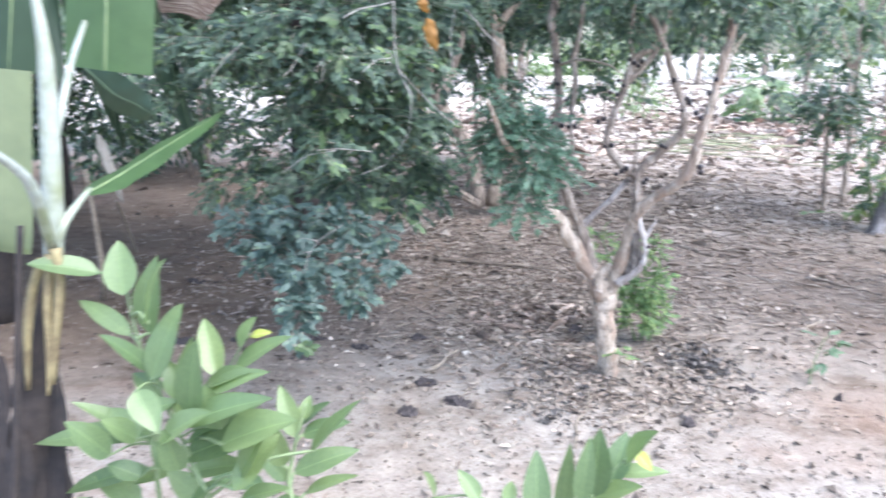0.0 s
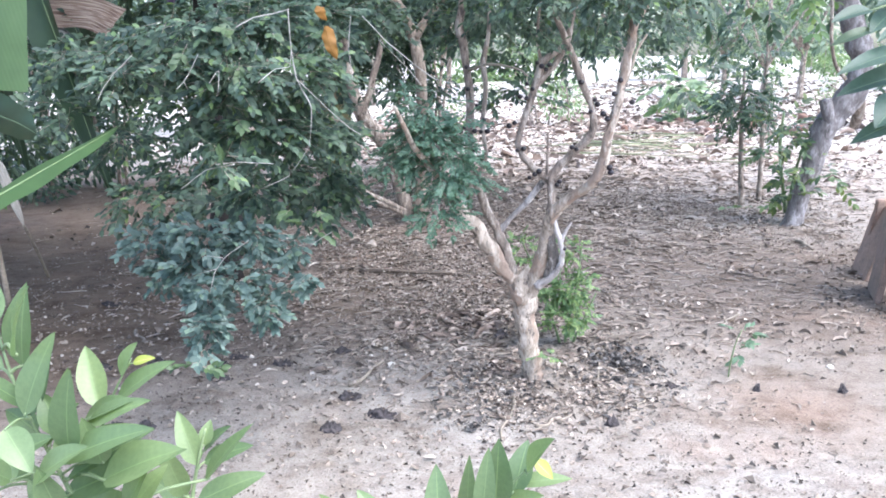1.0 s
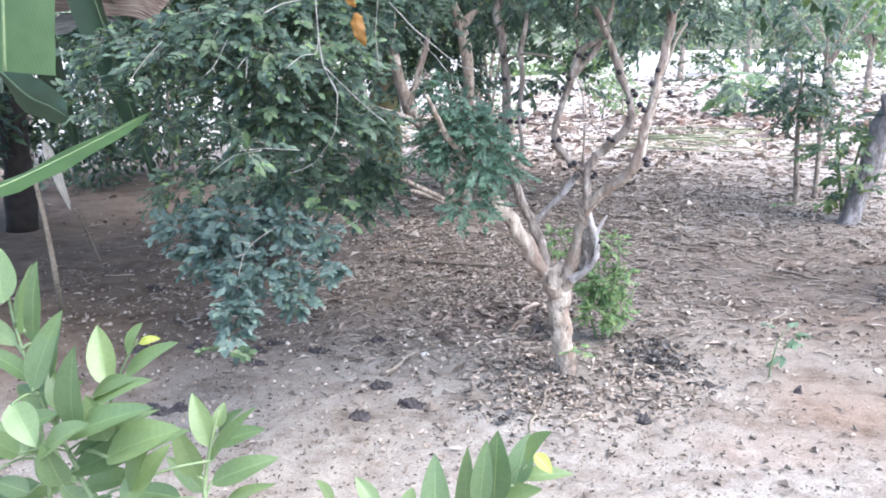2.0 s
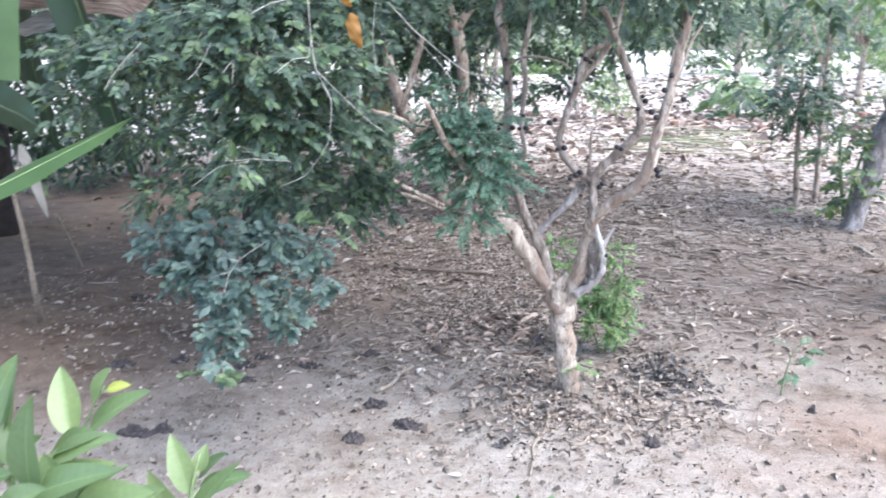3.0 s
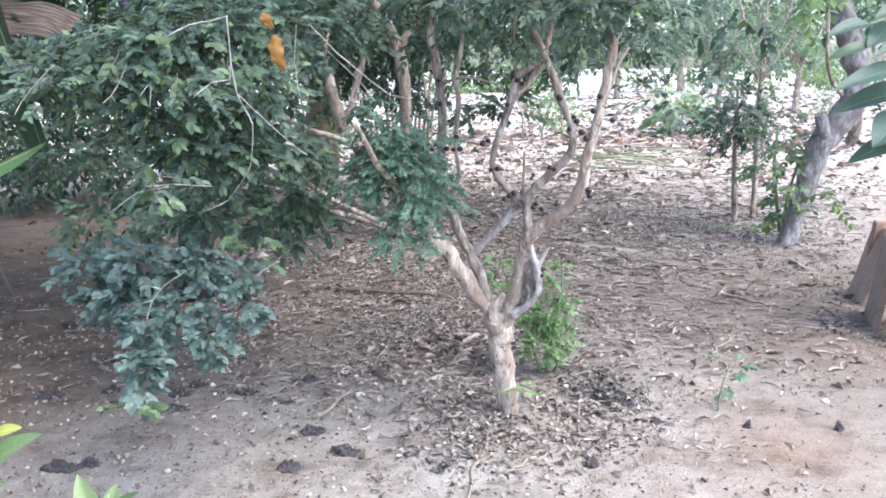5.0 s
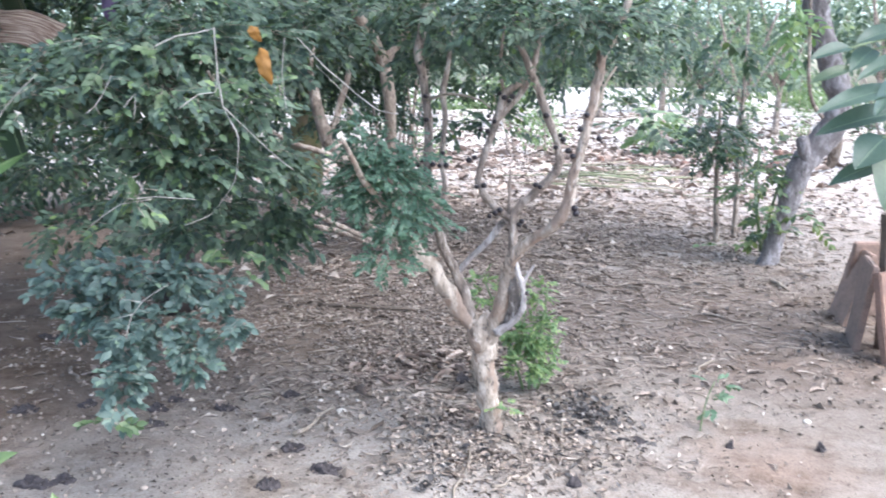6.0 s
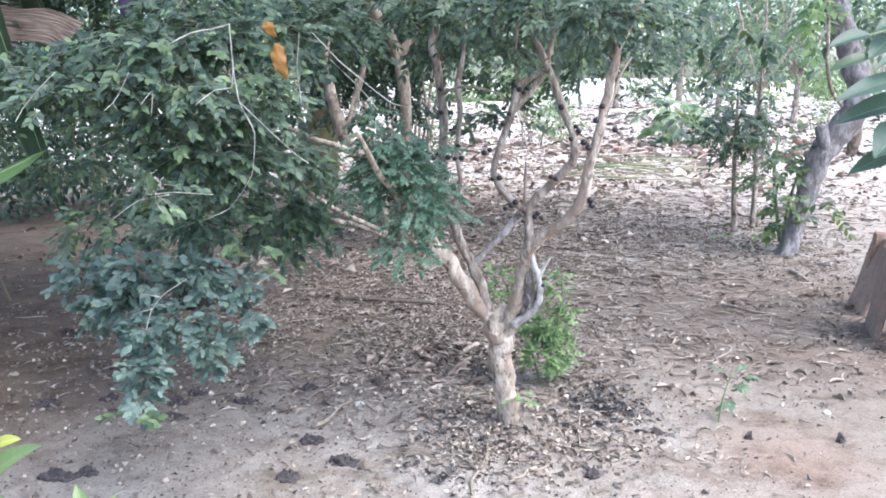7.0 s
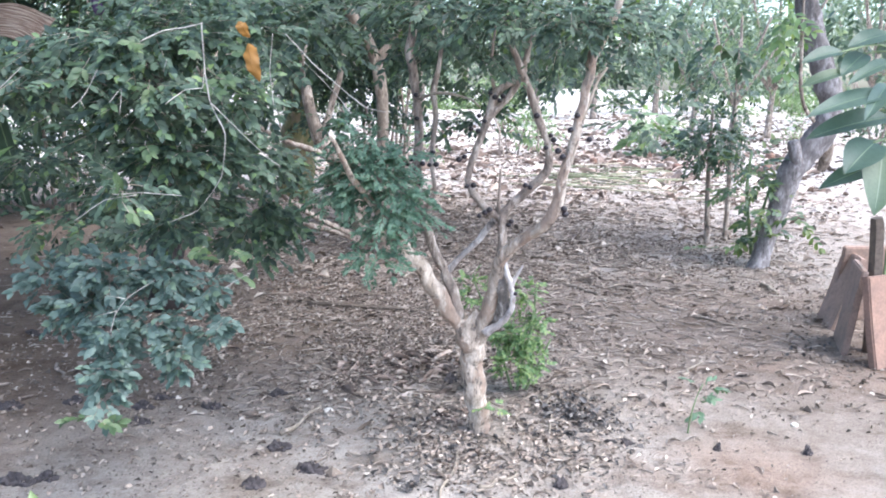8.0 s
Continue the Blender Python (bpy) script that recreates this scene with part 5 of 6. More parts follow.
def leaf_stalk(parent, foot, way, radius):
    """A thin stalk from a leaf's foot down to the nearest place on its plant's stems."""
    q = np.array(foot)
    p = np.vstack(STEMS[parent.name])[:, :3]
    low = p[p[:, 2] < q[2] - 0.004]
    p = low if len(low) else p
    near = p[np.argmin(np.linalg.norm(p - q, axis=1))]
    if np.linalg.norm(near - q) > 0.012:
        mid = (near + q) * 0.5 + np.array((0, 0, 0.12 * np.linalg.norm(near - q)))
        end = q + np.array(way) * 0.03
        limb("leaf_stalk", parent, GREEN_STEM, [(*near, radius * 1.3), (*mid, radius * 1.1), (*q, radius), (*end, radius * 0.6)], "", 6, 4, 0.03)


def leaf_between(parent, foot, tip, width, mat, key, up=(0, -0.55, 0.85), label=""):
    """A leaf of its own from foot to tip; leaves of like proportion share a mesh."""
    way = Vector(tip) - Vector(foot)
    if parent.name in STEMS:
        leaf_stalk(parent, foot, way, 0.014 * way.length + 0.0006)
    ratio = min(0.6, max(0.2, round(width * 1.15 / way.length * 10) / 10))
    seed = int(abs(way.x * 977 + way.z * 463)) % 3
    mesh = leaf_mesh((key, ratio, seed), mat, length=1.0, width=ratio, rise=0.16, bend=0.17, cup=0.22 + 0.08 * seed, ripple=0.02, seed=seed)
    return hang_leaf(parent, mesh, foot, way, up, way.length, label=label)


def thicket(x, y, w, d, h, stems, seed, label, leaves=2600, leaf=0.08, mat=None, low=0.0):
    """A dense bush of many thin stems and small leaves."""
    rng = random.Random(seed)
    bush = base_of("bush", (x, y, 0), label, "bush", "bushes round the clearing")
    for i in range(stems):
        a, b = rng.uniform(-w, w) * 0.6, rng.uniform(-d, d) * 0.6
        c, e = rng.uniform(-0.3, 0.3), rng.uniform(-0.2, 0.2)
        limb("stem", bush, BROWN_BARK, [(x + a, y + b, -0.02, 0.02), (x + a + c * 0.3, y + b, h * 0.35, 0.016), (x + a + c, y + b + e, h * 0.75, 0.012), (x + a + c * 1.6, y + b + e, h, 0.006)], "", 6, 3, 0.08)
    rng2 = np.random.default_rng(seed)
    blobs = []
    for i in range(8):
        blobs.append(((x + rng.uniform(-w, w) * 0.7, y + rng.uniform(-d, d) * 0.7, rng.uniform(low + 0.25, h)), (w * 0.5, d * 0.5, 0.35), leaves // 8))
    at, ways = in_blobs(rng2, blobs)
    n = len(at)
    S = leaf * rng2.uniform(0.6, 1.3, n)
    part("foliage", *leaf_cloud(at, ways + rng2.normal(size=(n, 3)) * 0.7 + np.array((0, 0, -0.2)), rng2.normal(size=(n, 3)) * 0.5 + np.array((0, -0.3, 1.0)), S, S * 0.48, 0.3), mat or LEAF, bush, kind="stuff")


# Stands out of view, added to block skylight from the left.
thicket(-3.7, 3.0, 0.8, 1.2, 2.4, 6, 201, "unseen dense bush added for shade at the left", 5200)
thicket(-3.5, 5.6, 0.9, 1.0, 2.6, 6, 202, "dense dark bush in the shade", 5200)
thicket(-3.3, 8.2, 1.1, 1.0, 2.4, 6, 203, "dense dark bush behind the banana plants", 5200)
thicket(-5.2, 10.5, 1.6, 1.2, 2.8, 6, 204, "tall dense bush at the edge of the clearing", 5200, 0.1)
thicket(0.08, 9.2, 0.42, 0.4, 2.3, 9, 205, "bush with thin dark stems and drooping leaves", 4200, 0.065, None, 0.7)
thicket(-1.6, 12.6, 0.9, 0.5, 2.3, 5, 211, "leafy bush behind an old banana plant", 1500, 0.09, HAZY_LEAF, 0.0)
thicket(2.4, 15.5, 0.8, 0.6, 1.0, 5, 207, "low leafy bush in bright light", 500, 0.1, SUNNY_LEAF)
thicket(7.8, 12.5, 0.9, 0.6, 1.7, 6, 208, "leafy bush at the edge of the clearing", 1500, 0.1, HAZY_LEAF)

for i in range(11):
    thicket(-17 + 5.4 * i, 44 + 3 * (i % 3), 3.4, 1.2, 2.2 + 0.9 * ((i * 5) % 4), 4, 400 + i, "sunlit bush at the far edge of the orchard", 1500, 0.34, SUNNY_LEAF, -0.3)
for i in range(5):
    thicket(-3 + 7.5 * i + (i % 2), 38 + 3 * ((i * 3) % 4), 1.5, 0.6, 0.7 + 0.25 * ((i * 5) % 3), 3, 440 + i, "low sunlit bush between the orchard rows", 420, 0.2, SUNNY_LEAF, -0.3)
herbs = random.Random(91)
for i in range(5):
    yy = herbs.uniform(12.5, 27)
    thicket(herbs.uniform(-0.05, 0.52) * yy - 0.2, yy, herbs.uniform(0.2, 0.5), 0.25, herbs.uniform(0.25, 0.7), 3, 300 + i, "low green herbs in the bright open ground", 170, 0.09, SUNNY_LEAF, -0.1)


# ---------------------------------------------------------------- foreground plants with large light leaves
def front_plants():
    plant = base_of("broad_leaf_plant", ((-0.473, 1.158, 0.088)), "young plant with large light green leaves", "plant", "young plants in front")
    x, y, _ = plant.location
    plant.location = (x, y, 0)
    foot = (x, y, 0, 0.008)
    for rows in ([(-0.450, 1.158, 0.380, 0.0054), (-0.448, 1.147, 0.550, 0.0042), (-0.448, 1.147, 0.722, 0.0031), (-0.472, 1.158, 0.833, 0.0023), (-0.485, 1.169, 0.906, 0.0019)],
                 [(-0.404, 1.169, 0.485, 0.0042), (-0.367, 1.169, 0.630, 0.0032), (-0.330, 1.158, 0.722, 0.0023), (-0.301, 1.147, 0.777, 0.0016), (-0.277, 1.147, 0.816, 0.0010)],
                 [(-0.295, 1.346, 0.312, 0.0056), (-0.295, 1.402, 0.421, 0.0046), (-0.274, 1.402, 0.515, 0.0031), (-0.257, 1.412, 0.578, 0.0018)],
                 [(-0.346, 1.103, 0.480, 0.0048), (-0.365, 1.103, 0.597, 0.0039), (-0.394, 1.103, 0.682, 0.0030), (-0.419, 1.103, 0.751, 0.0022)]):
        limb("stem", plant, GREEN_STEM, [foot] + rows, "", 7, 4, 0.03)
        STEMS.setdefault(plant.name, []).append(curve_points([foot] + rows, 8))
    for foot, tip, width in (
        ((-0.343, 1.169, 0.730), (-0.383, 1.235, 0.809), 0.041),
        ((-0.296, 1.147, 0.793), (-0.262, 1.136, 0.846), 0.029),
        ((-0.306, 1.147, 0.751), (-0.201, 1.114, 0.824), 0.029),
        ((-0.427, 1.114, 0.741), (-0.391, 1.147, 0.860), 0.044),
        ((-0.412, 1.081, 0.851), (-0.354, 1.026, 0.966), 0.035),
        ((-0.380, 1.125, 0.713), (-0.357, 1.114, 0.819), 0.033),
        ((-0.348, 1.125, 0.730), (-0.248, 1.070, 0.783), 0.032),
        ((-0.384, 1.103, 0.617), (-0.201, 1.125, 0.679), 0.057),
        ((-0.364, 1.081, 0.656), (-0.248, 1.136, 0.708), 0.026),
        ((-0.406, 1.125, 0.685), (-0.334, 1.081, 0.776), 0.038),
        ((-0.426, 1.070, 0.705), (-0.375, 1.081, 0.725), 0.032),
        ((-0.384, 1.136, 0.574), (-0.279, 1.114, 0.604), 0.038),
        ((-0.395, 1.081, 0.611), (-0.422, 1.081, 0.657), 0.035),
        ((-0.440, 1.070, 0.664), (-0.478, 1.037, 0.709), 0.039),
        ((-0.454, 1.103, 0.581), (-0.510, 1.103, 0.601), 0.039),
        ((-0.310, 1.081, 0.682), (-0.322, 1.059, 0.763), 0.039)):
        leaf_between(plant, foot, tip, width, YOUNG_LEAF, "young")
    for foot, tip, width in (
        ((-0.277, 1.402, 0.509), (-0.315, 1.435, 0.605), 0.041),
        ((-0.274, 1.446, 0.516), (-0.209, 1.412, 0.582), 0.025),
        ((-0.269, 1.424, 0.503), (-0.170, 1.412, 0.541), 0.035),
        ((-0.292, 1.435, 0.413), (-0.163, 1.468, 0.453), 0.045),
        ((-0.306, 1.402, 0.445), (-0.321, 1.346, 0.583), 0.041),
        ((-0.314, 1.446, 0.389), (-0.379, 1.435, 0.470), 0.035),
        ((-0.272, 1.446, 0.363), (-0.152, 1.390, 0.438), 0.032),
        ((-0.265, 1.424, 0.538), (-0.256, 1.446, 0.580), 0.024),
        ((-0.344, 1.402, 0.399), (-0.478, 1.457, 0.381), 0.039),
        ((-0.344, 1.446, 0.333), (-0.239, 1.402, 0.347), 0.039)):
        leaf_between(plant, foot, tip, width, YOUNG_LEAF, "young")
    for foot, tip, width in (
        ((-0.472, 1.136, 0.877), (-0.488, 1.169, 0.957), 0.048),
        ((-0.532, 1.180, 0.899), (-0.633, 1.147, 0.921), 0.036),
        ((-0.445, 1.158, 0.806), (-0.417, 1.147, 0.940), 0.048),
        ((-0.482, 1.169, 0.798), (-0.582, 1.202, 0.846), 0.031),
        ((-0.439, 1.136, 0.751), (-0.490, 1.081, 0.831), 0.031),
        ((-0.442, 1.180, 0.733), (-0.405, 1.169, 0.846), 0.039),
        ((-0.442, 1.180, 0.600), (-0.572, 1.125, 0.699), 0.036),
        ((-0.441, 1.158, 0.632), (-0.677, 1.180, 0.592), 0.048),
        ((-0.455, 1.136, 0.576), (-0.638, 1.191, 0.493), 0.036),
        ((-0.416, 1.180, 0.564), (-0.486, 1.136, 0.547), 0.031),
        ((-0.421, 1.125, 0.713), (-0.469, 1.136, 0.746), 0.031)):
        leaf_between(plant, foot, tip, width, YOUNG_LEAF, "young")
    for foot, tip, width in (
        ((-0.351, 1.081, 0.692), (-0.245, 1.092, 0.733), 0.036),
        ((-0.375, 1.103, 0.719), (-0.401, 1.114, 0.780), 0.044),
        ((-0.324, 1.125, 0.632), (-0.230, 1.081, 0.703), 0.044),
        ((-0.287, 1.059, 0.590), (-0.224, 1.103, 0.666), 0.039),
        ((-0.497, 1.092, 0.623), (-0.547, 1.059, 0.695), 0.038),
        ((-0.490, 1.169, 0.498), (-0.572, 1.169, 0.541), 0.039),
        ((-0.372, 1.147, 0.516), (-0.431, 1.147, 0.568), 0.039),
        ((-0.301, 1.125, 0.532), (-0.207, 1.092, 0.578), 0.031),
        ((-0.400, 1.125, 0.670), (-0.348, 1.169, 0.706), 0.039),
        ((-0.460, 1.114, 0.638), (-0.518, 1.147, 0.679), 0.038),
        ((-0.392, 1.136, 0.506), (-0.312, 1.081, 0.592), 0.038),
        ((-0.555, 1.147, 0.491), (-0.636, 1.147, 0.483), 0.038)):
        leaf_between(plant, foot, tip, width, YOUNG_LEAF, "young")
    for foot, tip, width in (
        ((-0.350, 1.070, 0.702), (-0.325, 1.048, 0.839), 0.044),
        ((-0.331, 1.092, 0.735), (-0.222, 1.059, 0.787), 0.037),
        ((-0.357, 1.059, 0.698), (-0.210, 1.026, 0.760), 0.039),
        ((-0.301, 1.059, 0.666), (-0.181, 1.048, 0.717), 0.052),
        ((-0.391, 1.048, 0.675), (-0.298, 1.015, 0.741), 0.039),
        ((-0.424, 1.048, 0.754), (-0.378, 1.015, 0.703), 0.037),
        ((-0.279, 1.070, 0.609), (-0.225, 1.048, 0.700), 0.039),
        ((-0.412, 1.081, 0.760), (-0.365, 1.103, 0.876), 0.039),
        ((-0.366, 1.048, 0.626), (-0.377, 1.026, 0.704), 0.037),
        ((-0.190, 1.169, 0.603), (-0.102, 1.147, 0.708), 0.028)):
        leaf_between(plant, foot, tip, width, YOUNG_LEAF, "young")
    leaf_between(plant, (-0.275, 1.147, 0.810), (-0.241, 1.147, 0.817), 0.014, YELLOW_LEAF, "yellow", label="small yellow-green leaf at the shoot's tip")
    low = base_of("broad_leaf_plant", ((0.240, 1.070, 0.186)), "young plant with upright light green leaves and one yellow", "plant", "young plants in front")
    x, y, _ = low.location
    low.location = (x, y, 0)
    foot = (x, y, 0, 0.007)
    for rows in ([(0.237, 1.059, 0.449, 0.0035), (0.252, 1.059, 0.571, 0.0026), (0.273, 1.059, 0.625, 0.0019), (0.310, 1.059, 0.668, 0.0012)], [(0.203, 1.059, 0.450, 0.0035), (0.173, 1.059, 0.545, 0.0027), (0.124, 1.059, 0.584, 0.0020)]):
        limb("stem", low, GREEN_STEM, [foot] + rows, "", 7, 4, 0.03)
        STEMS.setdefault(low.name, []).append(curve_points([foot] + rows, 8))
    for foot, tip, width in (
        ((0.178, 1.037, 0.568), (0.176, 1.070, 0.671), 0.036),
        ((0.218, 1.081, 0.544), (0.224, 1.048, 0.694), 0.030),
        ((0.261, 1.059, 0.603), (0.266, 1.048, 0.719), 0.036),
        ((0.290, 1.070, 0.622), (0.314, 1.103, 0.689), 0.036),
        ((0.305, 1.037, 0.670), (0.335, 0.982, 0.749), 0.032),
        ((0.293, 1.081, 0.629), (0.376, 1.070, 0.641), 0.019),
        ((0.265, 1.081, 0.581), (0.327, 1.026, 0.641), 0.032),
        ((0.091, 1.059, 0.589), (0.058, 1.081, 0.627), 0.024),
        ((0.134, 1.037, 0.593), (0.141, 1.092, 0.605), 0.021),
        ((0.022, 1.081, 0.577), (0.009, 1.037, 0.646), 0.021),
        ((0.240, 1.026, 0.609), (0.251, 1.037, 0.711), 0.026)):
        leaf_between(low, foot, tip, width, YOUNG_LEAF, "young")
    leaf_between(low, (0.317, 1.048, 0.683), (0.342, 1.037, 0.659), 0.02, YELLOW_LEAF, "yellow", label="small yellowed leaf")


front_plants()


# ---------------------------------------------------------------- banana plants
def banana_blade(parent, path, width, mat, up, label="", ripple=0.03, name="leaf_blade", blunt=False, rib_mat=None):
    """A long blade along a curved midrib: rows of places."""
    p = curve_points(path, 6)
    n = len(p)
    verts, uv, faces = [], [], []
    tang = unit(np.gradient(p, axis=0))
    side = unit(np.cross(tang, np.array(up, dtype=float)))
    nrm = np.cross(side, tang)
    for i in range(n):
        u = i / (n - 1)
        w = width * 0.5 * (1.0 if blunt else min(1.0, (u * 5 + 0.12)) ** 0.7 * (1 - u ** 5 * 0.97))
        for j in range(-5, 6):
            v = j / 5
            lift = -0.22 * abs(v) ** 1.5 * w + ripple * width * math.sin(u * 17 + 3 * v) * abs(v)
            verts.append(p[i] + side[i] * v * w + nrm[i] * lift)
            uv.append((u, v))
    for i in range(n - 1):
        for j in range(10):
            faces.append((i * 11 + j, i * 11 + j + 1, (i + 1) * 11 + j + 1, (i + 1) * 11 + j))
    blade = part(name, verts, faces, mat, parent, label, uv=uv)
    rib = [(*q, min(0.004, 0.03 * width) * (1.2 - k / n)) for k, q in enumerate(p)]
    part("midrib", *tube(rib, 6, 1, 0), rib_mat or GREEN_STEM, blade)
    return blade


def near_banana():
    plant = base_of("banana_plant", ((-0.737, 1.200, 0.033)), "young banana plant with a pale waxy stem", "banana plant", "banana plants")
    x, y, _ = plant.location
    plant.location = (x, y, 0)
    limb("pseudo_stem", plant, DRY_SHEATH, [(x, y, 0, 0.07)] + [(-0.728, 1.220, 0.325, 0.058), (-0.699, 1.220, 0.555, 0.050), (-0.671, 1.220, 0.727, 0.032), (-0.633, 1.210, 0.853, 0.0162), (-0.617, 1.200, 0.924, 0.0129)], "dark rotting lower sheaths", 14, 8, 0.1, 0.15)
    for rows in ([(-0.594, 1.170, 0.941, 0.0107), (-0.590, 1.165, 0.886, 0.0081), (-0.601, 1.160, 0.811, 0.0073), (-0.615, 1.155, 0.714, 0.0047)], [(-0.604, 1.170, 0.931, 0.0090), (-0.612, 1.160, 0.849, 0.0073), (-0.616, 1.155, 0.754, 0.0056), (-0.622, 1.150, 0.696, 0.0028)], [(-0.624, 1.180, 0.919, 0.0092), (-0.649, 1.180, 0.861, 0.0084), (-0.659, 1.170, 0.786, 0.0076), (-0.668, 1.170, 0.696, 0.0039)]):
        limb("sheath", plant, TAN_SHEATH, rows, "", 8, 5, 0.12)
    limb("pseudo_stem", plant, BANANA_STEM, [(-0.630, 1.200, 0.816, 0.0132), (-0.613, 1.200, 0.943, 0.0165), (-0.605, 1.200, 1.036, 0.0171), (-0.599, 1.200, 1.127, 0.0160), (-0.595, 1.200, 1.197, 0.0142), (-0.594, 1.200, 1.266, 0.0106), (-0.601, 1.200, 1.341, 0.0071)], "pale waxy upper stem", 12, 4, 0.02)
    limb("petiole", plant, BANANA_STEM, [(-0.605, 1.180, 0.938, 0.0090), (-0.577, 1.100, 1.044, 0.0092), (-0.575, 1.060, 1.084, 0.0073), (-0.582, 1.000, 1.123, 0.0063)], "", 8, 4, 0.02)
    limb("petiole", plant, BANANA_STEM, [(-0.609, 1.200, 0.933, 0.0082), (-0.594, 1.200, 0.972, 0.0081), (-0.590, 1.240, 0.997, 0.0064), (-0.594, 1.300, 1.016, 0.0047)], "", 8, 4, 0.02)
    limb("petiole", plant, BANANA_STEM, [(-0.594, 1.200, 1.109, 0.0080), (-0.594, 1.250, 1.186, 0.0073), (-0.627, 1.350, 1.239, 0.0059), (-0.676, 1.500, 1.301, 0.0054)], "", 8, 4, 0.02)
    limb("stalk", plant, DRY_SHEATH, [(-0.636, 1.150, 0.981, 0.0054), (-0.656, 1.140, 0.797, 0.0056), (-0.677, 1.130, 0.602, 0.0059), (-0.700, 1.120, 0.396, 0.0064)], "dry hanging stalk", 7)
    banana_blade(plant, [(-0.594, 1.280, 1.009), (-0.625, 1.500, 1.016), (-0.652, 1.800, 1.039), (-0.638, 2.170, 1.092)], 0.075, BANANA_LEAF, (0.1, -0.75, 0.75), "narrow young leaf pointing outward")
    banana_blade(plant, [(-0.810, 1.320, 0.901), (-0.791, 1.300, 0.947), (-0.775, 1.300, 1.097), (-0.760, 1.300, 1.222)], 0.145, BACKLIT_BANANA_LEAF, (0.25, -1, 0.1), "pale backlit leaf blade", 0.005, blunt=True)
    banana_blade(plant, [(-0.660, 1.600, 1.517), (-0.678, 1.600, 1.348), (-0.694, 1.600, 1.209)], 0.18, BANANA_LEAF, (0.1, -1, 0.2), "broad hanging leaf blade", 0.005, blunt=True)
    banana_blade(plant, [(-0.941, 1.750, 1.543), (-0.964, 1.750, 1.357), (-0.990, 1.750, 1.205)], 0.14, SHADED_BANANA_LEAF, (0.1, -1, 0.1), "shaded leaf blade", 0.005, blunt=True)
    banana_blade(plant, [(-0.914, 1.95, 1.208), (-0.824, 1.9, 1.149), (-0.761, 1.88, 1.124), (-0.71, 1.86, 1.099)], 0.10, SHADED_BANANA_LEAF, (0.1, -1, -0.35), "dark drooping leaf in shade", 0.03, rib_mat=SHADED_BANANA_LEAF)
    for k, (dx, dy, top, low) in enumerate(((-0.052, -0.03, 0.74, 0.16), (0.045, -0.035, 0.70, 0.10), (-0.01, -0.062, 0.62, 0.06), (-0.07, 0.0, 0.5, 0.04), (0.06, 0.0, 0.46, 0.03))):
        xx, yy = -0.70 + dx, 1.22 + dy
        banana_blade(plant, [(xx + 0.02, yy + 0.015, top), (xx, yy, top * 0.7 + low * 0.3), (xx - 0.02, yy - 0.012, top * 0.35 + low * 0.65), (xx - 0.03, yy - 0.02 + 0.01 * k, low)],
                     0.05, DRY_SHEATH, (0.2 * (k - 2), -1, 0.1), "ragged dry sheath peeling from the stem" if k == 0 else "", 0.09, "dry_sheath", rib_mat=DRY_SHEATH)


near_banana()


def dry_stalk():
    rows = [(-1.750, 3.500, 0.725, 0.0091), (-1.756, 3.550, 0.539, 0.0106), (-1.772, 3.600, 0.371, 0.0122), (-1.792, 3.650, 0.195, 0.0125)]
    x, y = -1.907, 3.863
    rows.append((x, y, -0.01, 0.013))
    solid("dry_stalk", *tube(rows, 8, 4, 0.08, 2), TWIG, "pale dry leaf stalk leaning against a banana plant", "stalk")

    rows = [(-2.066, 4.425, 0.411, 0.009), (-2.101, 4.575, 0.273, 0.01), (-2.154, 4.755, 0.122, 0.01), (-2.185, 4.875, -0.01, 0.011)]
    solid("dry_stalk", *tube(rows, 8, 4, 0.08, 5), TWIG, "thin dry leaf stalk leaning among banana plants", "stalk")
    leaf = base_of("withered_leaf", (-1.576, 3.3, 0.909), "withered grey-green leaf hanging limp beside a dry stalk", "leaf")
    banana_blade(leaf, [(-1.576, 3.3, 0.909), (-1.54, 3.28, 0.824), (-1.504, 3.26, 0.733), (-1.469, 3.25, 0.622)], 0.04, GREY_DRY_LEAF, (0.5, -1, 0.1), "", 0.06, rib_mat=GREY_DRY_LEAF)


dry_stalk()


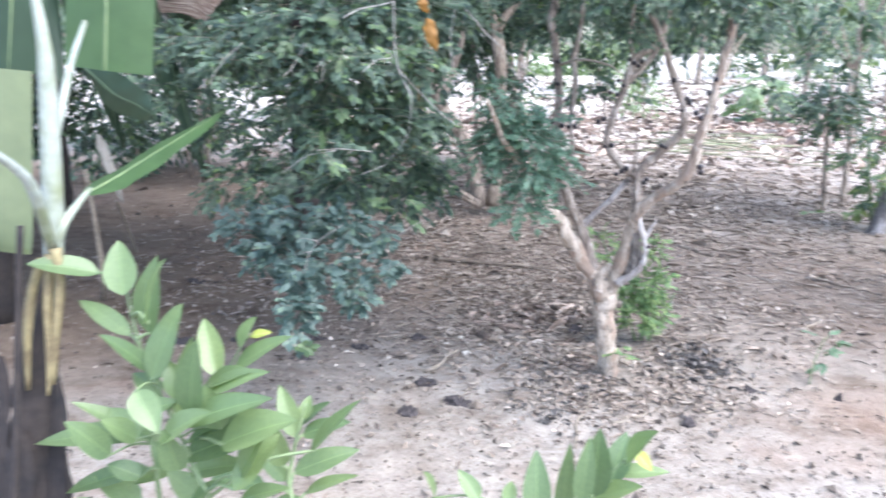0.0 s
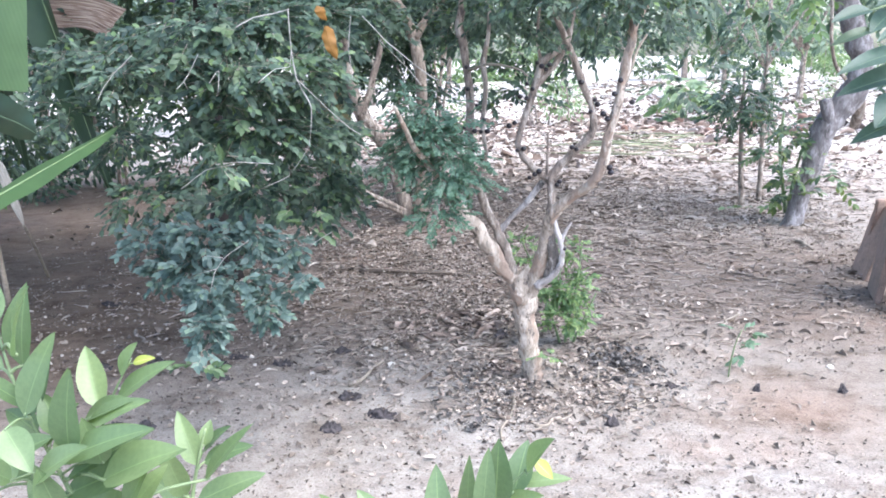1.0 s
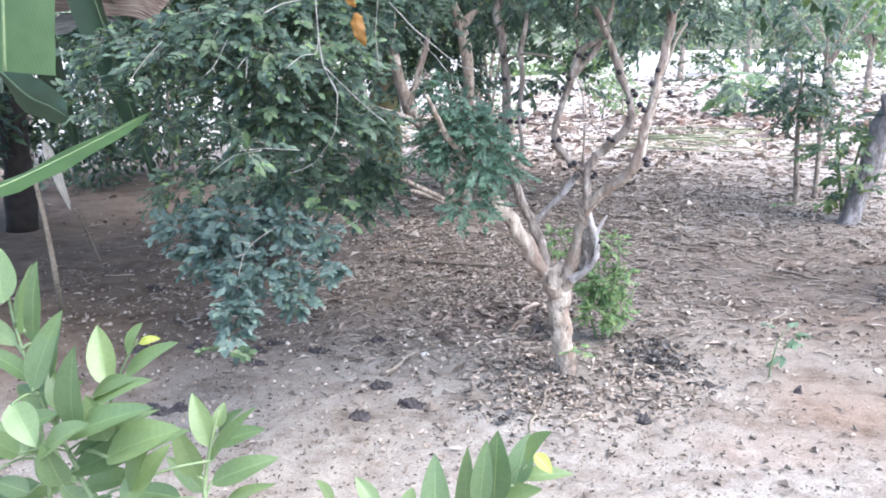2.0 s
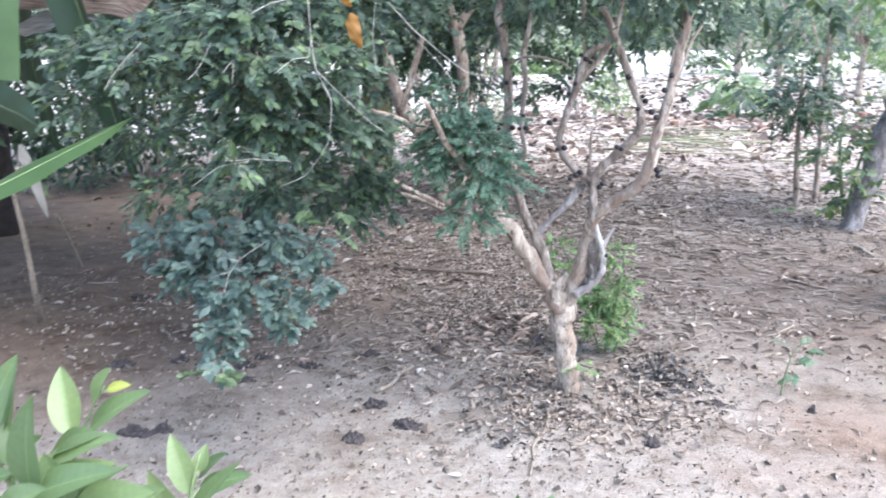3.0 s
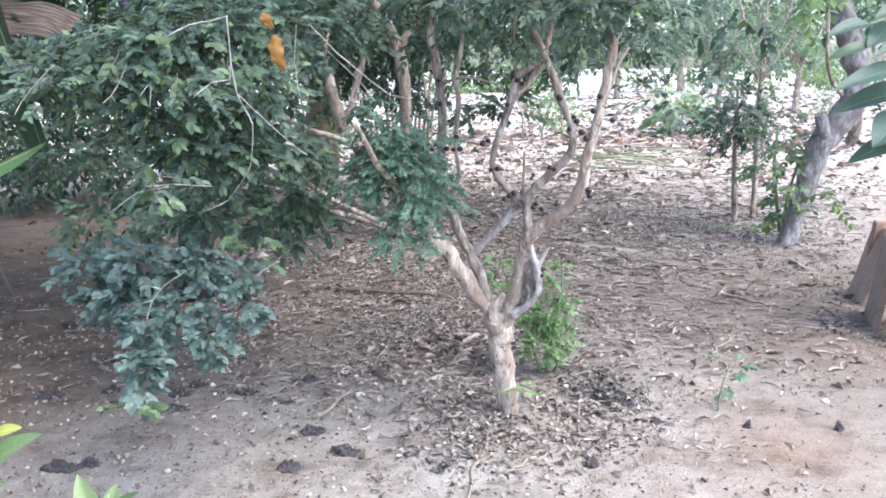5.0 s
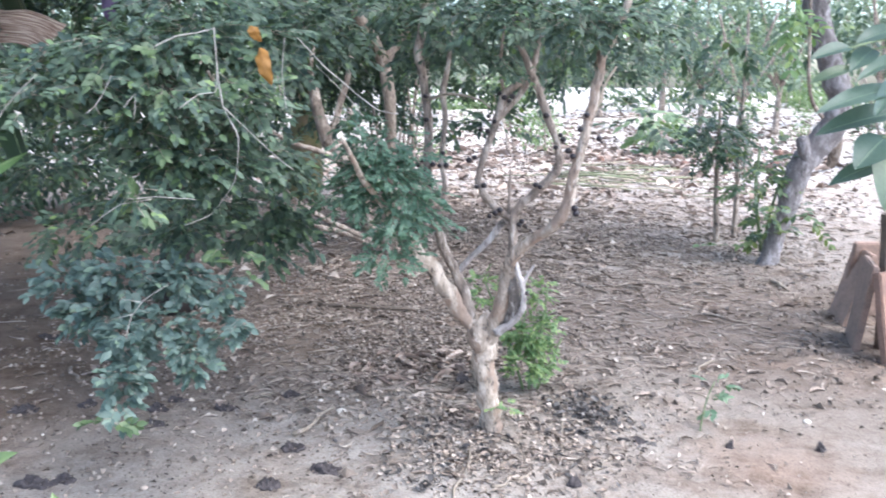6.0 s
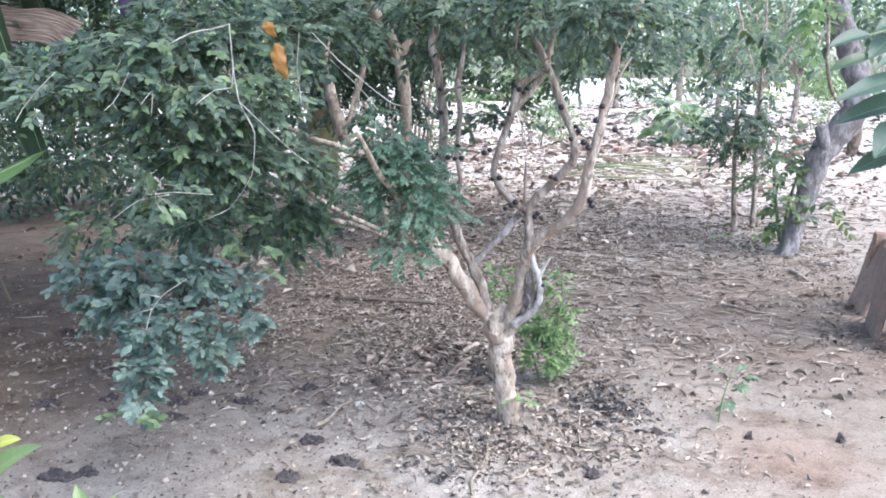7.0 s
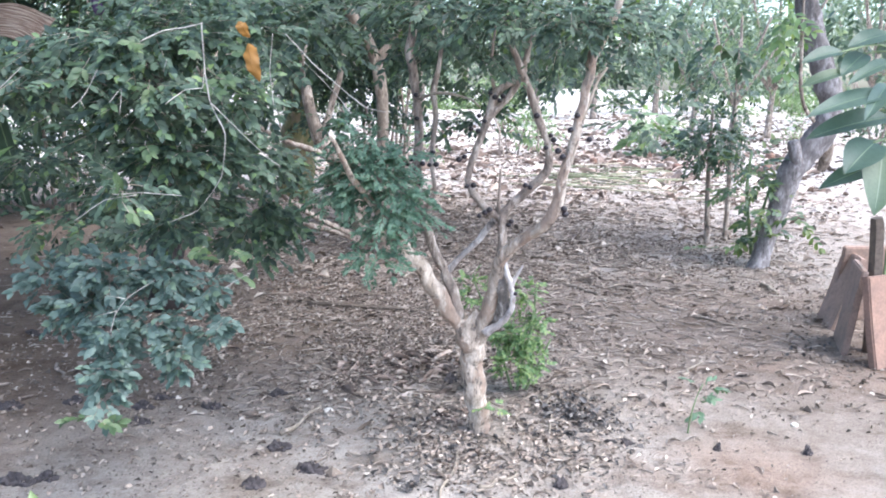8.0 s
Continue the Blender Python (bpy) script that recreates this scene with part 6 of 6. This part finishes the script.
def banana_grove():
    for k, (x, y, s, lab) in enumerate([(-1.05, 4.7, 0.95, "tall banana plant in deep shade"), (-2.25, 3.5, 0.9, "banana plant with torn dark leaves"), (-3.2, 5.8, 1.1, "old banana plant among dark foliage"), (-2.6, 2.0, 0.95, "banana plant with broad dark leaves")]):
        plant = base_of("banana_plant", (x, y, 0), lab, "banana plant", "banana plants")
        limb("pseudo_stem", plant, DRY_SHEATH, [(x, y, 0, 0.10 * s), (x + 0.03, y, 0.7, 0.085 * s), (x, y + 0.03, 1.5 * s, 0.07 * s), (x, y, 2.2 * s, 0.05 * s)], "", 12)
        rng = random.Random(70 + k)
        for i in range(9):
            a = i * 0.72 + rng.uniform(-0.2, 0.2)
            r, h = rng.uniform(0.8, 1.2) * s, rng.uniform(-0.9 if k else -0.2, 0.3)
            c, d = math.cos(a), math.sin(a)
            z = 2.1 * s
            banana_blade(plant, [(x, y, z), (x + c * r * 0.4, y + d * r * 0.4, z + 0.45), (x + c * r * 0.8, y + d * r * 0.8, z + 0.3 + h * 0.3), (x + c * r * 1.15, y + d * r * 1.15, z - 0.3 + h)],
                         rng.uniform(0.34, 0.46) * s, SHADED_BANANA_LEAF, (0, 0, 1), "", 0.04)
        if k == 0:
            limb("flower_bud", plant, PURPLE, [(-0.738, 3.100, 1.619, 0.0124), (-0.739, 3.100, 1.565, 0.0289), (-0.745, 3.100, 1.511, 0.0289), (-0.751, 3.100, 1.478, 0.0186), (-0.754, 3.100, 1.460, 0.0041)], "hanging purple banana bud", 10, 4, 0.03)
    dry = base_of("banana_leaf", ((-1.294, 3.600, 1.400)), "dried curled brown banana leaf hanging down", "leaf")
    banana_blade(dry, [(-1.804, 3.800, 1.523), (-1.565, 3.700, 1.509), (-1.368, 3.620, 1.489), (-1.218, 3.580, 1.468), (-1.125, 3.550, 1.427)], 0.15, DRY_LEAF, (0.05, -0.9, 0.45), "", 0.06, blunt=True, rib_mat=DRY_LEAF)
    banana_blade(dry, [(-1.795, 3.750, 1.371), (-1.614, 3.680, 1.392), (-1.445, 3.620, 1.402), (-1.338, 3.600, 1.374)], 0.12, GREY_DRY_LEAF, (0.05, -0.8, 0.6), "grey lower half of the dried leaf", 0.08, rib_mat=GREY_DRY_LEAF)
    leaf = base_of("hanging_leaf", ((-0.046, 1.980, 1.255)), "withered bright orange leaf caught in the twigs", "leaf")
    banana_blade(leaf, [(-0.097, 2.130, 1.382), (-0.090, 2.120, 1.372), (-0.084, 2.130, 1.360), (-0.078, 2.150, 1.348)], 0.026, ORANGE_LEAF, (0.3, -1, 0.1), "", 0.08, rib_mat=ORANGE_LEAF)
    banana_blade(leaf, [(-0.081, 2.150, 1.334), (-0.074, 2.130, 1.308), (-0.066, 2.120, 1.280), (-0.054, 2.130, 1.250)], 0.034, ORANGE_LEAF, (-0.2, -1, 0.2), "", 0.09, rib_mat=ORANGE_LEAF)


banana_grove()
for old in OLD_LEAVES:
    banana_blade(old, [(-0.542, 8.200, 2.812), (-0.453, 8.000, 2.294), (-0.423, 7.900, 1.892), (-0.454, 7.850, 1.433)], 0.36, SHADED_BANANA_LEAF, (0.1, -1, 0.1), "dark hanging leaf blade", 0.02)
    banana_blade(old, [(-0.777, 8.400, 2.646), (-0.840, 8.200, 2.112), (-0.859, 8.100, 1.750), (-0.810, 8.000, 1.442)], 0.26, SHADED_BANANA_LEAF, (0.2, -1, 0.1), "", 0.03)


# ---------------------------------------------------------------- staked seedling ringed with clay tiles
def staked_seedling():
    plant = base_of("staked_tree", (2.55, 3.95, 0), "young tree with broad leaves tied to a dark stake", "young tree")
    part("stake", *tube([(2.56, 3.95, 0, 0.033), (2.55, 3.95, 0.3, 0.033), (2.53, 3.95, 0.6, 0.032), (2.52, 3.95, 0.665, 0.028)], 5, 3, 0.04, 1), STAKE, plant, "dark weathered stake", smooth=False)
    stem = [(2.60, 3.98, 0, 0.010), (2.61, 3.98, 0.5, 0.009), (2.60, 3.96, 0.95, 0.008), (2.59, 3.92, 1.3, 0.006), (2.6, 3.9, 1.6, 0.004)]
    limb("stem", plant, GREEN_STEM, stem, "", 7)
    STEMS[plant.name] = [curve_points(stem, 8)]
    for foot, tip, width in (
            ((2.157, 3.750, 1.417), (1.958, 3.700, 1.365), 0.075), ((2.206, 3.800, 1.333), (1.988, 3.750, 1.264), 0.06), ((2.450, 3.850, 1.246), (1.950, 3.600, 1.141), 0.11),
            ((2.494, 3.900, 1.137), (2.058, 3.800, 1.040), 0.10), ((2.407, 3.850, 1.026), (2.174, 3.650, 0.901), 0.13), ((2.480, 3.900, 0.925), (2.139, 3.800, 0.814), 0.08),
            ((2.447, 3.850, 1.001), (2.356, 3.700, 0.713), 0.12), ((2.341, 3.900, 1.419), (2.163, 3.750, 1.315), 0.08), ((2.476, 3.900, 1.384), (2.170, 3.700, 1.279), 0.07),
            ((2.447, 3.900, 1.507), (2.206, 3.800, 1.437), 0.08), ((2.528, 3.900, 1.184), (2.595, 3.700, 1.093), 0.11), ((2.521, 3.900, 1.030), (2.578, 3.700, 0.845), 0.11),
            ((2.462, 3.900, 1.284), (2.206, 3.600, 1.128), 0.08), ((2.467, 3.900, 1.556), (2.579, 3.800, 1.503), 0.09), ((2.478, 3.950, 1.610), (2.340, 3.900, 1.747), 0.09)):
        leaf_between(plant, foot, tip, width * 1.1, BROAD_LEAF, "broad")


staked_seedling()


def clay_tiles():
    """Flat clay tiles leaned against the stake."""
    def tile(at, turn, lean, size, label, mat=CLAY):
        b = bmesh.new()
        bmesh.ops.create_cube(b, size=1)
        bmesh.ops.scale(b, vec=size, verts=b.verts)
        bmesh.ops.translate(b, vec=(0, 0, size[2] / 2), verts=b.verts)
        bmesh.ops.bevel(b, geom=list(b.edges), offset=0.006, segments=2, affect='EDGES')
        bmesh.ops.subdivide_edges(b, edges=[e for e in b.edges if e.calc_length() > 0.1], cuts=5, use_grid_fill=True)
        for v in b.verts:
            v.co += Vector((0, 0.005 * noise.noise(v.co * 7 + Vector(at)), 0.005 * noise.noise(v.co * 9 + Vector(at))))
        me = bpy.data.meshes.new("clay_tile")
        b.to_mesh(me)
        b.free()
        me.materials.append(mat)
        ob = new("clay_tile", me)
        ob.matrix_basis = Matrix.Translation(at) @ pose(0, 0, 0, 0, 0, turn) @ pose(0, 0, 0, lean, 0, 0)
        tagged(ob, label, "tile", "clay tiles round the stake")
    lab = "flat red-brown clay tile leaned against a stake"
    tile((2.53, 3.735, -0.005), 20, -13, (0.21, 0.045, 0.43), lab)
    tile((2.455, 4.03, -0.005), -111, -7, (0.30, 0.03, 0.43), "grey-brown clay tile leaned against a stake", GREY_CLAY)
    tile((2.575, 4.40, -0.005), -100, -15, (0.26, 0.035, 0.42), "grey-brown clay tile leaned against a stake", GREY_CLAY)
    tile((2.78, 4.50, -0.005), 178, -14, (0.30, 0.035, 0.46), "grey-brown clay tile leaned against a stake", GREY_CLAY)


clay_tiles()


# ---------------------------------------------------------------- sticks, clods, stone, cut stalks
def lying_sticks():
    def stick(a, b, r, label, sag=0.0, mat=STICK):
        rng = random.Random(int(a[0] * 1000 + b[1] * 77))
        rows = []
        for k in range(6):
            u = k / 5
            x, y = a[0] + (b[0] - a[0]) * u + rng.uniform(-0.012, 0.012), a[1] + (b[1] - a[1]) * u + rng.uniform(-0.015, 0.015)
            rows.append((x, y, height(x, y) + r * 0.8 + sag * math.sin(math.pi * u), r * (1.1 - 0.5 * u)))
        solid("stick", *tube(rows, 7, 3, 0.1, rows[0][0]), mat, label, "stick", "fallen sticks")
    lab = "dry fallen stick lying on leaf litter"
    stick((-0.260, 4.765), (0.527, 4.539), 0.012, lab, 0.015, STAKE)
    stick((-0.107, 4.945), (0.227, 5.058), 0.010, lab, 0.01, STAKE)
    stick((-0.158, 3.000), (-0.033, 3.220), 0.009, "pale bent dry stick on bare soil", 0.01, TWIG)
    stick((0.466, 2.800), (0.363, 2.400), 0.006, "thin dry stick on bare soil", 0.002, TWIG)
    stick((0.521, 2.581), (0.660, 2.672), 0.006, "pale flat dry stick near a trunk", 0, TWIG)
    stick((0.867, 2.679), (0.975, 2.812), 0.005, "thin pale stick beside blackened leaves", 0, TWIG)
    stick((0.861, 3.321), (0.786, 2.775), 0.0042, "thin bent stick in blackened leaves", 0.01, TWIG)
    stick((1.312, 5.278), (1.458, 4.993), 0.012, lab)
    stick((1.888, 4.550), (2.104, 4.334), 0.009, lab)
    stick((2.625, 5.316), (2.586, 5.022), 0.014, lab, 0.01, TWIG)
    stick((1.503, 3.592), (1.653, 3.764), 0.007, lab, 0, TWIG)
    stick((-0.807, 5.112), (-0.749, 5.540), 0.006, lab, 0.02, TWIG)
    stick((-0.368, 3.357), (-0.246, 3.450), 0.005, lab, 0, TWIG)
    stick((1.551, 6.516), (2.070, 6.772), 0.012, lab)
    stick((-1.256, 3.730), (-1.140, 3.573), 0.008, lab)


lying_sticks()


def dark_clods():
    rng = random.Random(12)
    lab = "dark crumbly clump of rotted leaves on soil"
    for x, y, w, d in ((-0.152, 2.896, 0.05, 0.035), (-0.023, 2.739, 0.06, 0.03), (-0.193, 2.632, 0.04, 0.035), (-0.700, 3.096, 0.045, 0.02), (-0.730, 3.259, 0.05, 0.03),
                       (-0.469, 3.257, 0.045, 0.03), (-0.241, 3.387, 0.045, 0.025), (-0.684, 3.365, 0.05, 0.03), (-0.859, 2.672, 0.05, 0.025), (-0.955, 2.643, 0.05, 0.03),
                       (-1.016, 3.302, 0.04, 0.03), (-1.252, 3.275, 0.06, 0.04), (0.491, 3.617, 0.04, 0.04), (-0.925, 2.644, 0.06, 0.03), (-1.556, 4.229, 0.06, 0.03),
                       (0.786, 2.601, 0.03, 0.02), (1.076, 2.914, 0.025, 0.02), (1.396, 2.878, 0.02, 0.015), (1.705, 2.837, 0.02, 0.015)):
        b = bmesh.new()
        bmesh.ops.create_icosphere(b, subdivisions=4, radius=1.0)
        off = Vector((rng.uniform(0, 9), rng.uniform(0, 9), rng.uniform(0, 9)))
        vs = []
        for v in b.verts:
            q = v.co
            f = 1 + 0.6 * noise.noise(q * 1.4 + off) + 0.35 * noise.noise(q * 3.5 + off) + 0.2 * noise.noise(q * 9 + off)
            px, py = x + q.x * w * 0.8 * f, y + q.y * d * 0.9 * f
            vs.append((px, py, height(px, py) + max(-0.004, q.z * 0.023 * f * (1 + 0.8 * noise.noise(q * 5 - off)) - 0.003)))
        fs = [tuple(v.index for v in f.verts) for f in b.faces]
        b.free()
        solid("dark_clump", vs, fs, CLOD, lab, "clump", "dark clumps on the soil")


dark_clods()


def earth_lumps():
    rng = random.Random(21)
    for x, y, r in ((3.831, 13.606, 0.075), (4.810, 15.340, 0.085), (4.621, 13.120, 0.08), (7.115, 15.308, 0.09), (6.114, 13.145, 0.085), (6.054, 16.296, 0.09), (3.489, 14.068, 0.07), (5.601, 14.038, 0.08)):
        b = bmesh.new()
        bmesh.ops.create_icosphere(b, subdivisions=3, radius=r)
        off = Vector((rng.uniform(0, 9), rng.uniform(0, 9), 0))
        for v in b.verts:
            v.co *= 1 + 0.3 * noise.noise(v.co * 14 + off) + 0.15 * noise.noise(v.co * 40 + off)
            v.co.z *= 0.8
        vs = [Vector((x, y, r * 0.5)) + v.co for v in b.verts]
        fs = [tuple(v.index for v in f.verts) for f in b.faces]
        b.free()
        solid("earth_lump", vs, fs, HUSK, "round reddish brown lump on the leaf litter", "lump", "brown lumps under the trees")


earth_lumps()


def pale_stones():
    rng = random.Random(5)
    for x, y, r, lab in ((-0.008, 3.186, 0.021, "rounded whitish stone on the soil"), (-0.042, 3.411, 0.012, "small pale stone chip"), (-0.095, 3.449, 0.012, "small pale stone chip"),
                         (-0.102, 3.313, 0.010, "small pale stone chip"), (-0.520, 3.201, 0.009, "small pale stone chip"), (1.759, 3.056, 0.014, "small pale stone chip"), (0.044, 3.312, 0.008, "small pale stone chip")):
        b = bmesh.new()
        bmesh.ops.create_icosphere(b, subdivisions=2, radius=r)
        off = Vector((rng.uniform(0, 9), 0, 0))
        for v in b.verts:
            v.co *= 1 + 0.25 * noise.noise(v.co * 45 + off)
            v.co.z *= 0.6
        vs = [Vector((x, y, height(x, y) + r * 0.3)) + v.co for v in b.verts]
        fs = [tuple(v.index for v in f.verts) for f in b.faces]
        b.free()
        solid("stone", vs, fs, STONE, lab, "stone", "pale stones")


pale_stones()


def cut_stalks():
    rng = np.random.default_rng(9)
    V, F, base = [], [], 0
    for i in range(38):
        x, y, a, ln = rng.normal(3.2, 0.5), rng.normal(10.9, 0.9), rng.normal(-0.1, 0.35), rng.uniform(0.4, 1.5)
        rows = [(x + (u - 0.5) * ln * math.cos(a), y + (u - 0.5) * ln * math.sin(a), 0.03 + rng.uniform(0, 0.05), rng.uniform(0.005, 0.011)) for u in (0, 0.33, 0.66, 1)]
        v, f = tube(rows, 4, 1, 0)
        V.append(v)
        F += [tuple(q + base for q in face) for face in f]
        base += len(v)
    ob = new("cut_stalks", mesh_from("cut_stalks", np.vstack(V), F, GRASS))
    tagged(ob, "heap of green and straw-coloured cut stalks", "cut grass", kind="stuff")


cut_stalks()


# ---------------------------------------------------------------- orchard behind
def far_trees():
    def tree(x, y, s, seed, label, name="orchard_tree", low=0.1, count=2600, leaf=0.17):
        rng = random.Random(seed)
        t = base_of(name, (x, y, 0), label, "tree", "trees behind the clearing")
        top = 2.2 * s
        limb("trunk", t, BROWN_BARK, [(x, y, 0, 0.055 * s), (x + 0.05, y, 0.6 * s, 0.042 * s), (x + 0.1, y, 1.3 * s, 0.032 * s), (x + 0.05, y, top, 0.02 * s)], "", 8)
        for i in range(4):
            a = i * 1.6 + rng.random()
            limb("limb", t, BROWN_BARK, [(x + 0.05, y, 0.7 * s, 0.034 * s), (x + 0.5 * s * math.cos(a), y + 0.5 * s * math.sin(a), 1.4 * s, 0.022 * s), (x + 1.0 * s * math.cos(a), y + 1.0 * s * math.sin(a), 2.1 * s, 0.02 * s)], "", 6, 3)
        blobs = []
        for i in range(30):
            a, r = rng.uniform(0, 6.28), rng.uniform(0.1, 1.35) * s
            blobs.append(((x + r * math.cos(a), y + r * math.sin(a), rng.uniform(low + 0.55, 2.8) * s), (rng.uniform(0.2, 0.5) * s, 0.4 * s, rng.uniform(0.12, 0.3) * s), count // 30))
        rng2 = np.random.default_rng(seed)
        at, ways = in_blobs(rng2, blobs)
        n = len(at)
        S = leaf * rng2.uniform(0.6, 1.3, n)
        part("foliage", *leaf_cloud(at, ways + rng2.normal(size=(n, 3)) * 0.8 + np.array((0, 0, -0.3)), rng2.normal(size=(n, 3)) * 0.6 + np.array((0, -0.2, 1.0)), S, S * 0.5, 0.3), HAZY_LEAF, t, kind="stuff")
    lab = "leafy orchard tree in bright sun behind the clearing"
    k = 100
    for x, y, s in ((-6, 17, 1.6), (-1.5, 24, 1.9), (4.5, 27, 2.0), (10, 22, 1.7), (15, 26, 2.1), (8, 34, 2.4), (1, 36, 2.4), (-7, 30, 2.2), (20, 34, 2.6), (13, 42, 3.0),
                    (-14, 26, 2.2), (28, 40, 3.0), (7.6, 18.5, 1.3), (12, 16.5, 1.3), (16, 19, 1.5), (-3.5, 15, 1.3), (22, 25, 1.8), (9, 25, 1.6), (4, 52, 3.4), (-10, 48, 3.4), (20, 56, 3.6), (34, 58, 4), (-24, 42, 3.4), (11.5, 14.5, 1.3)):
        k += 1
        tree(x, y, s, k, lab, low=0.25 if y < 28 else 0.1, count=1700 if y < 23 else 3000, leaf=(0.115 if y < 23 else 0.1) * s)


far_trees()
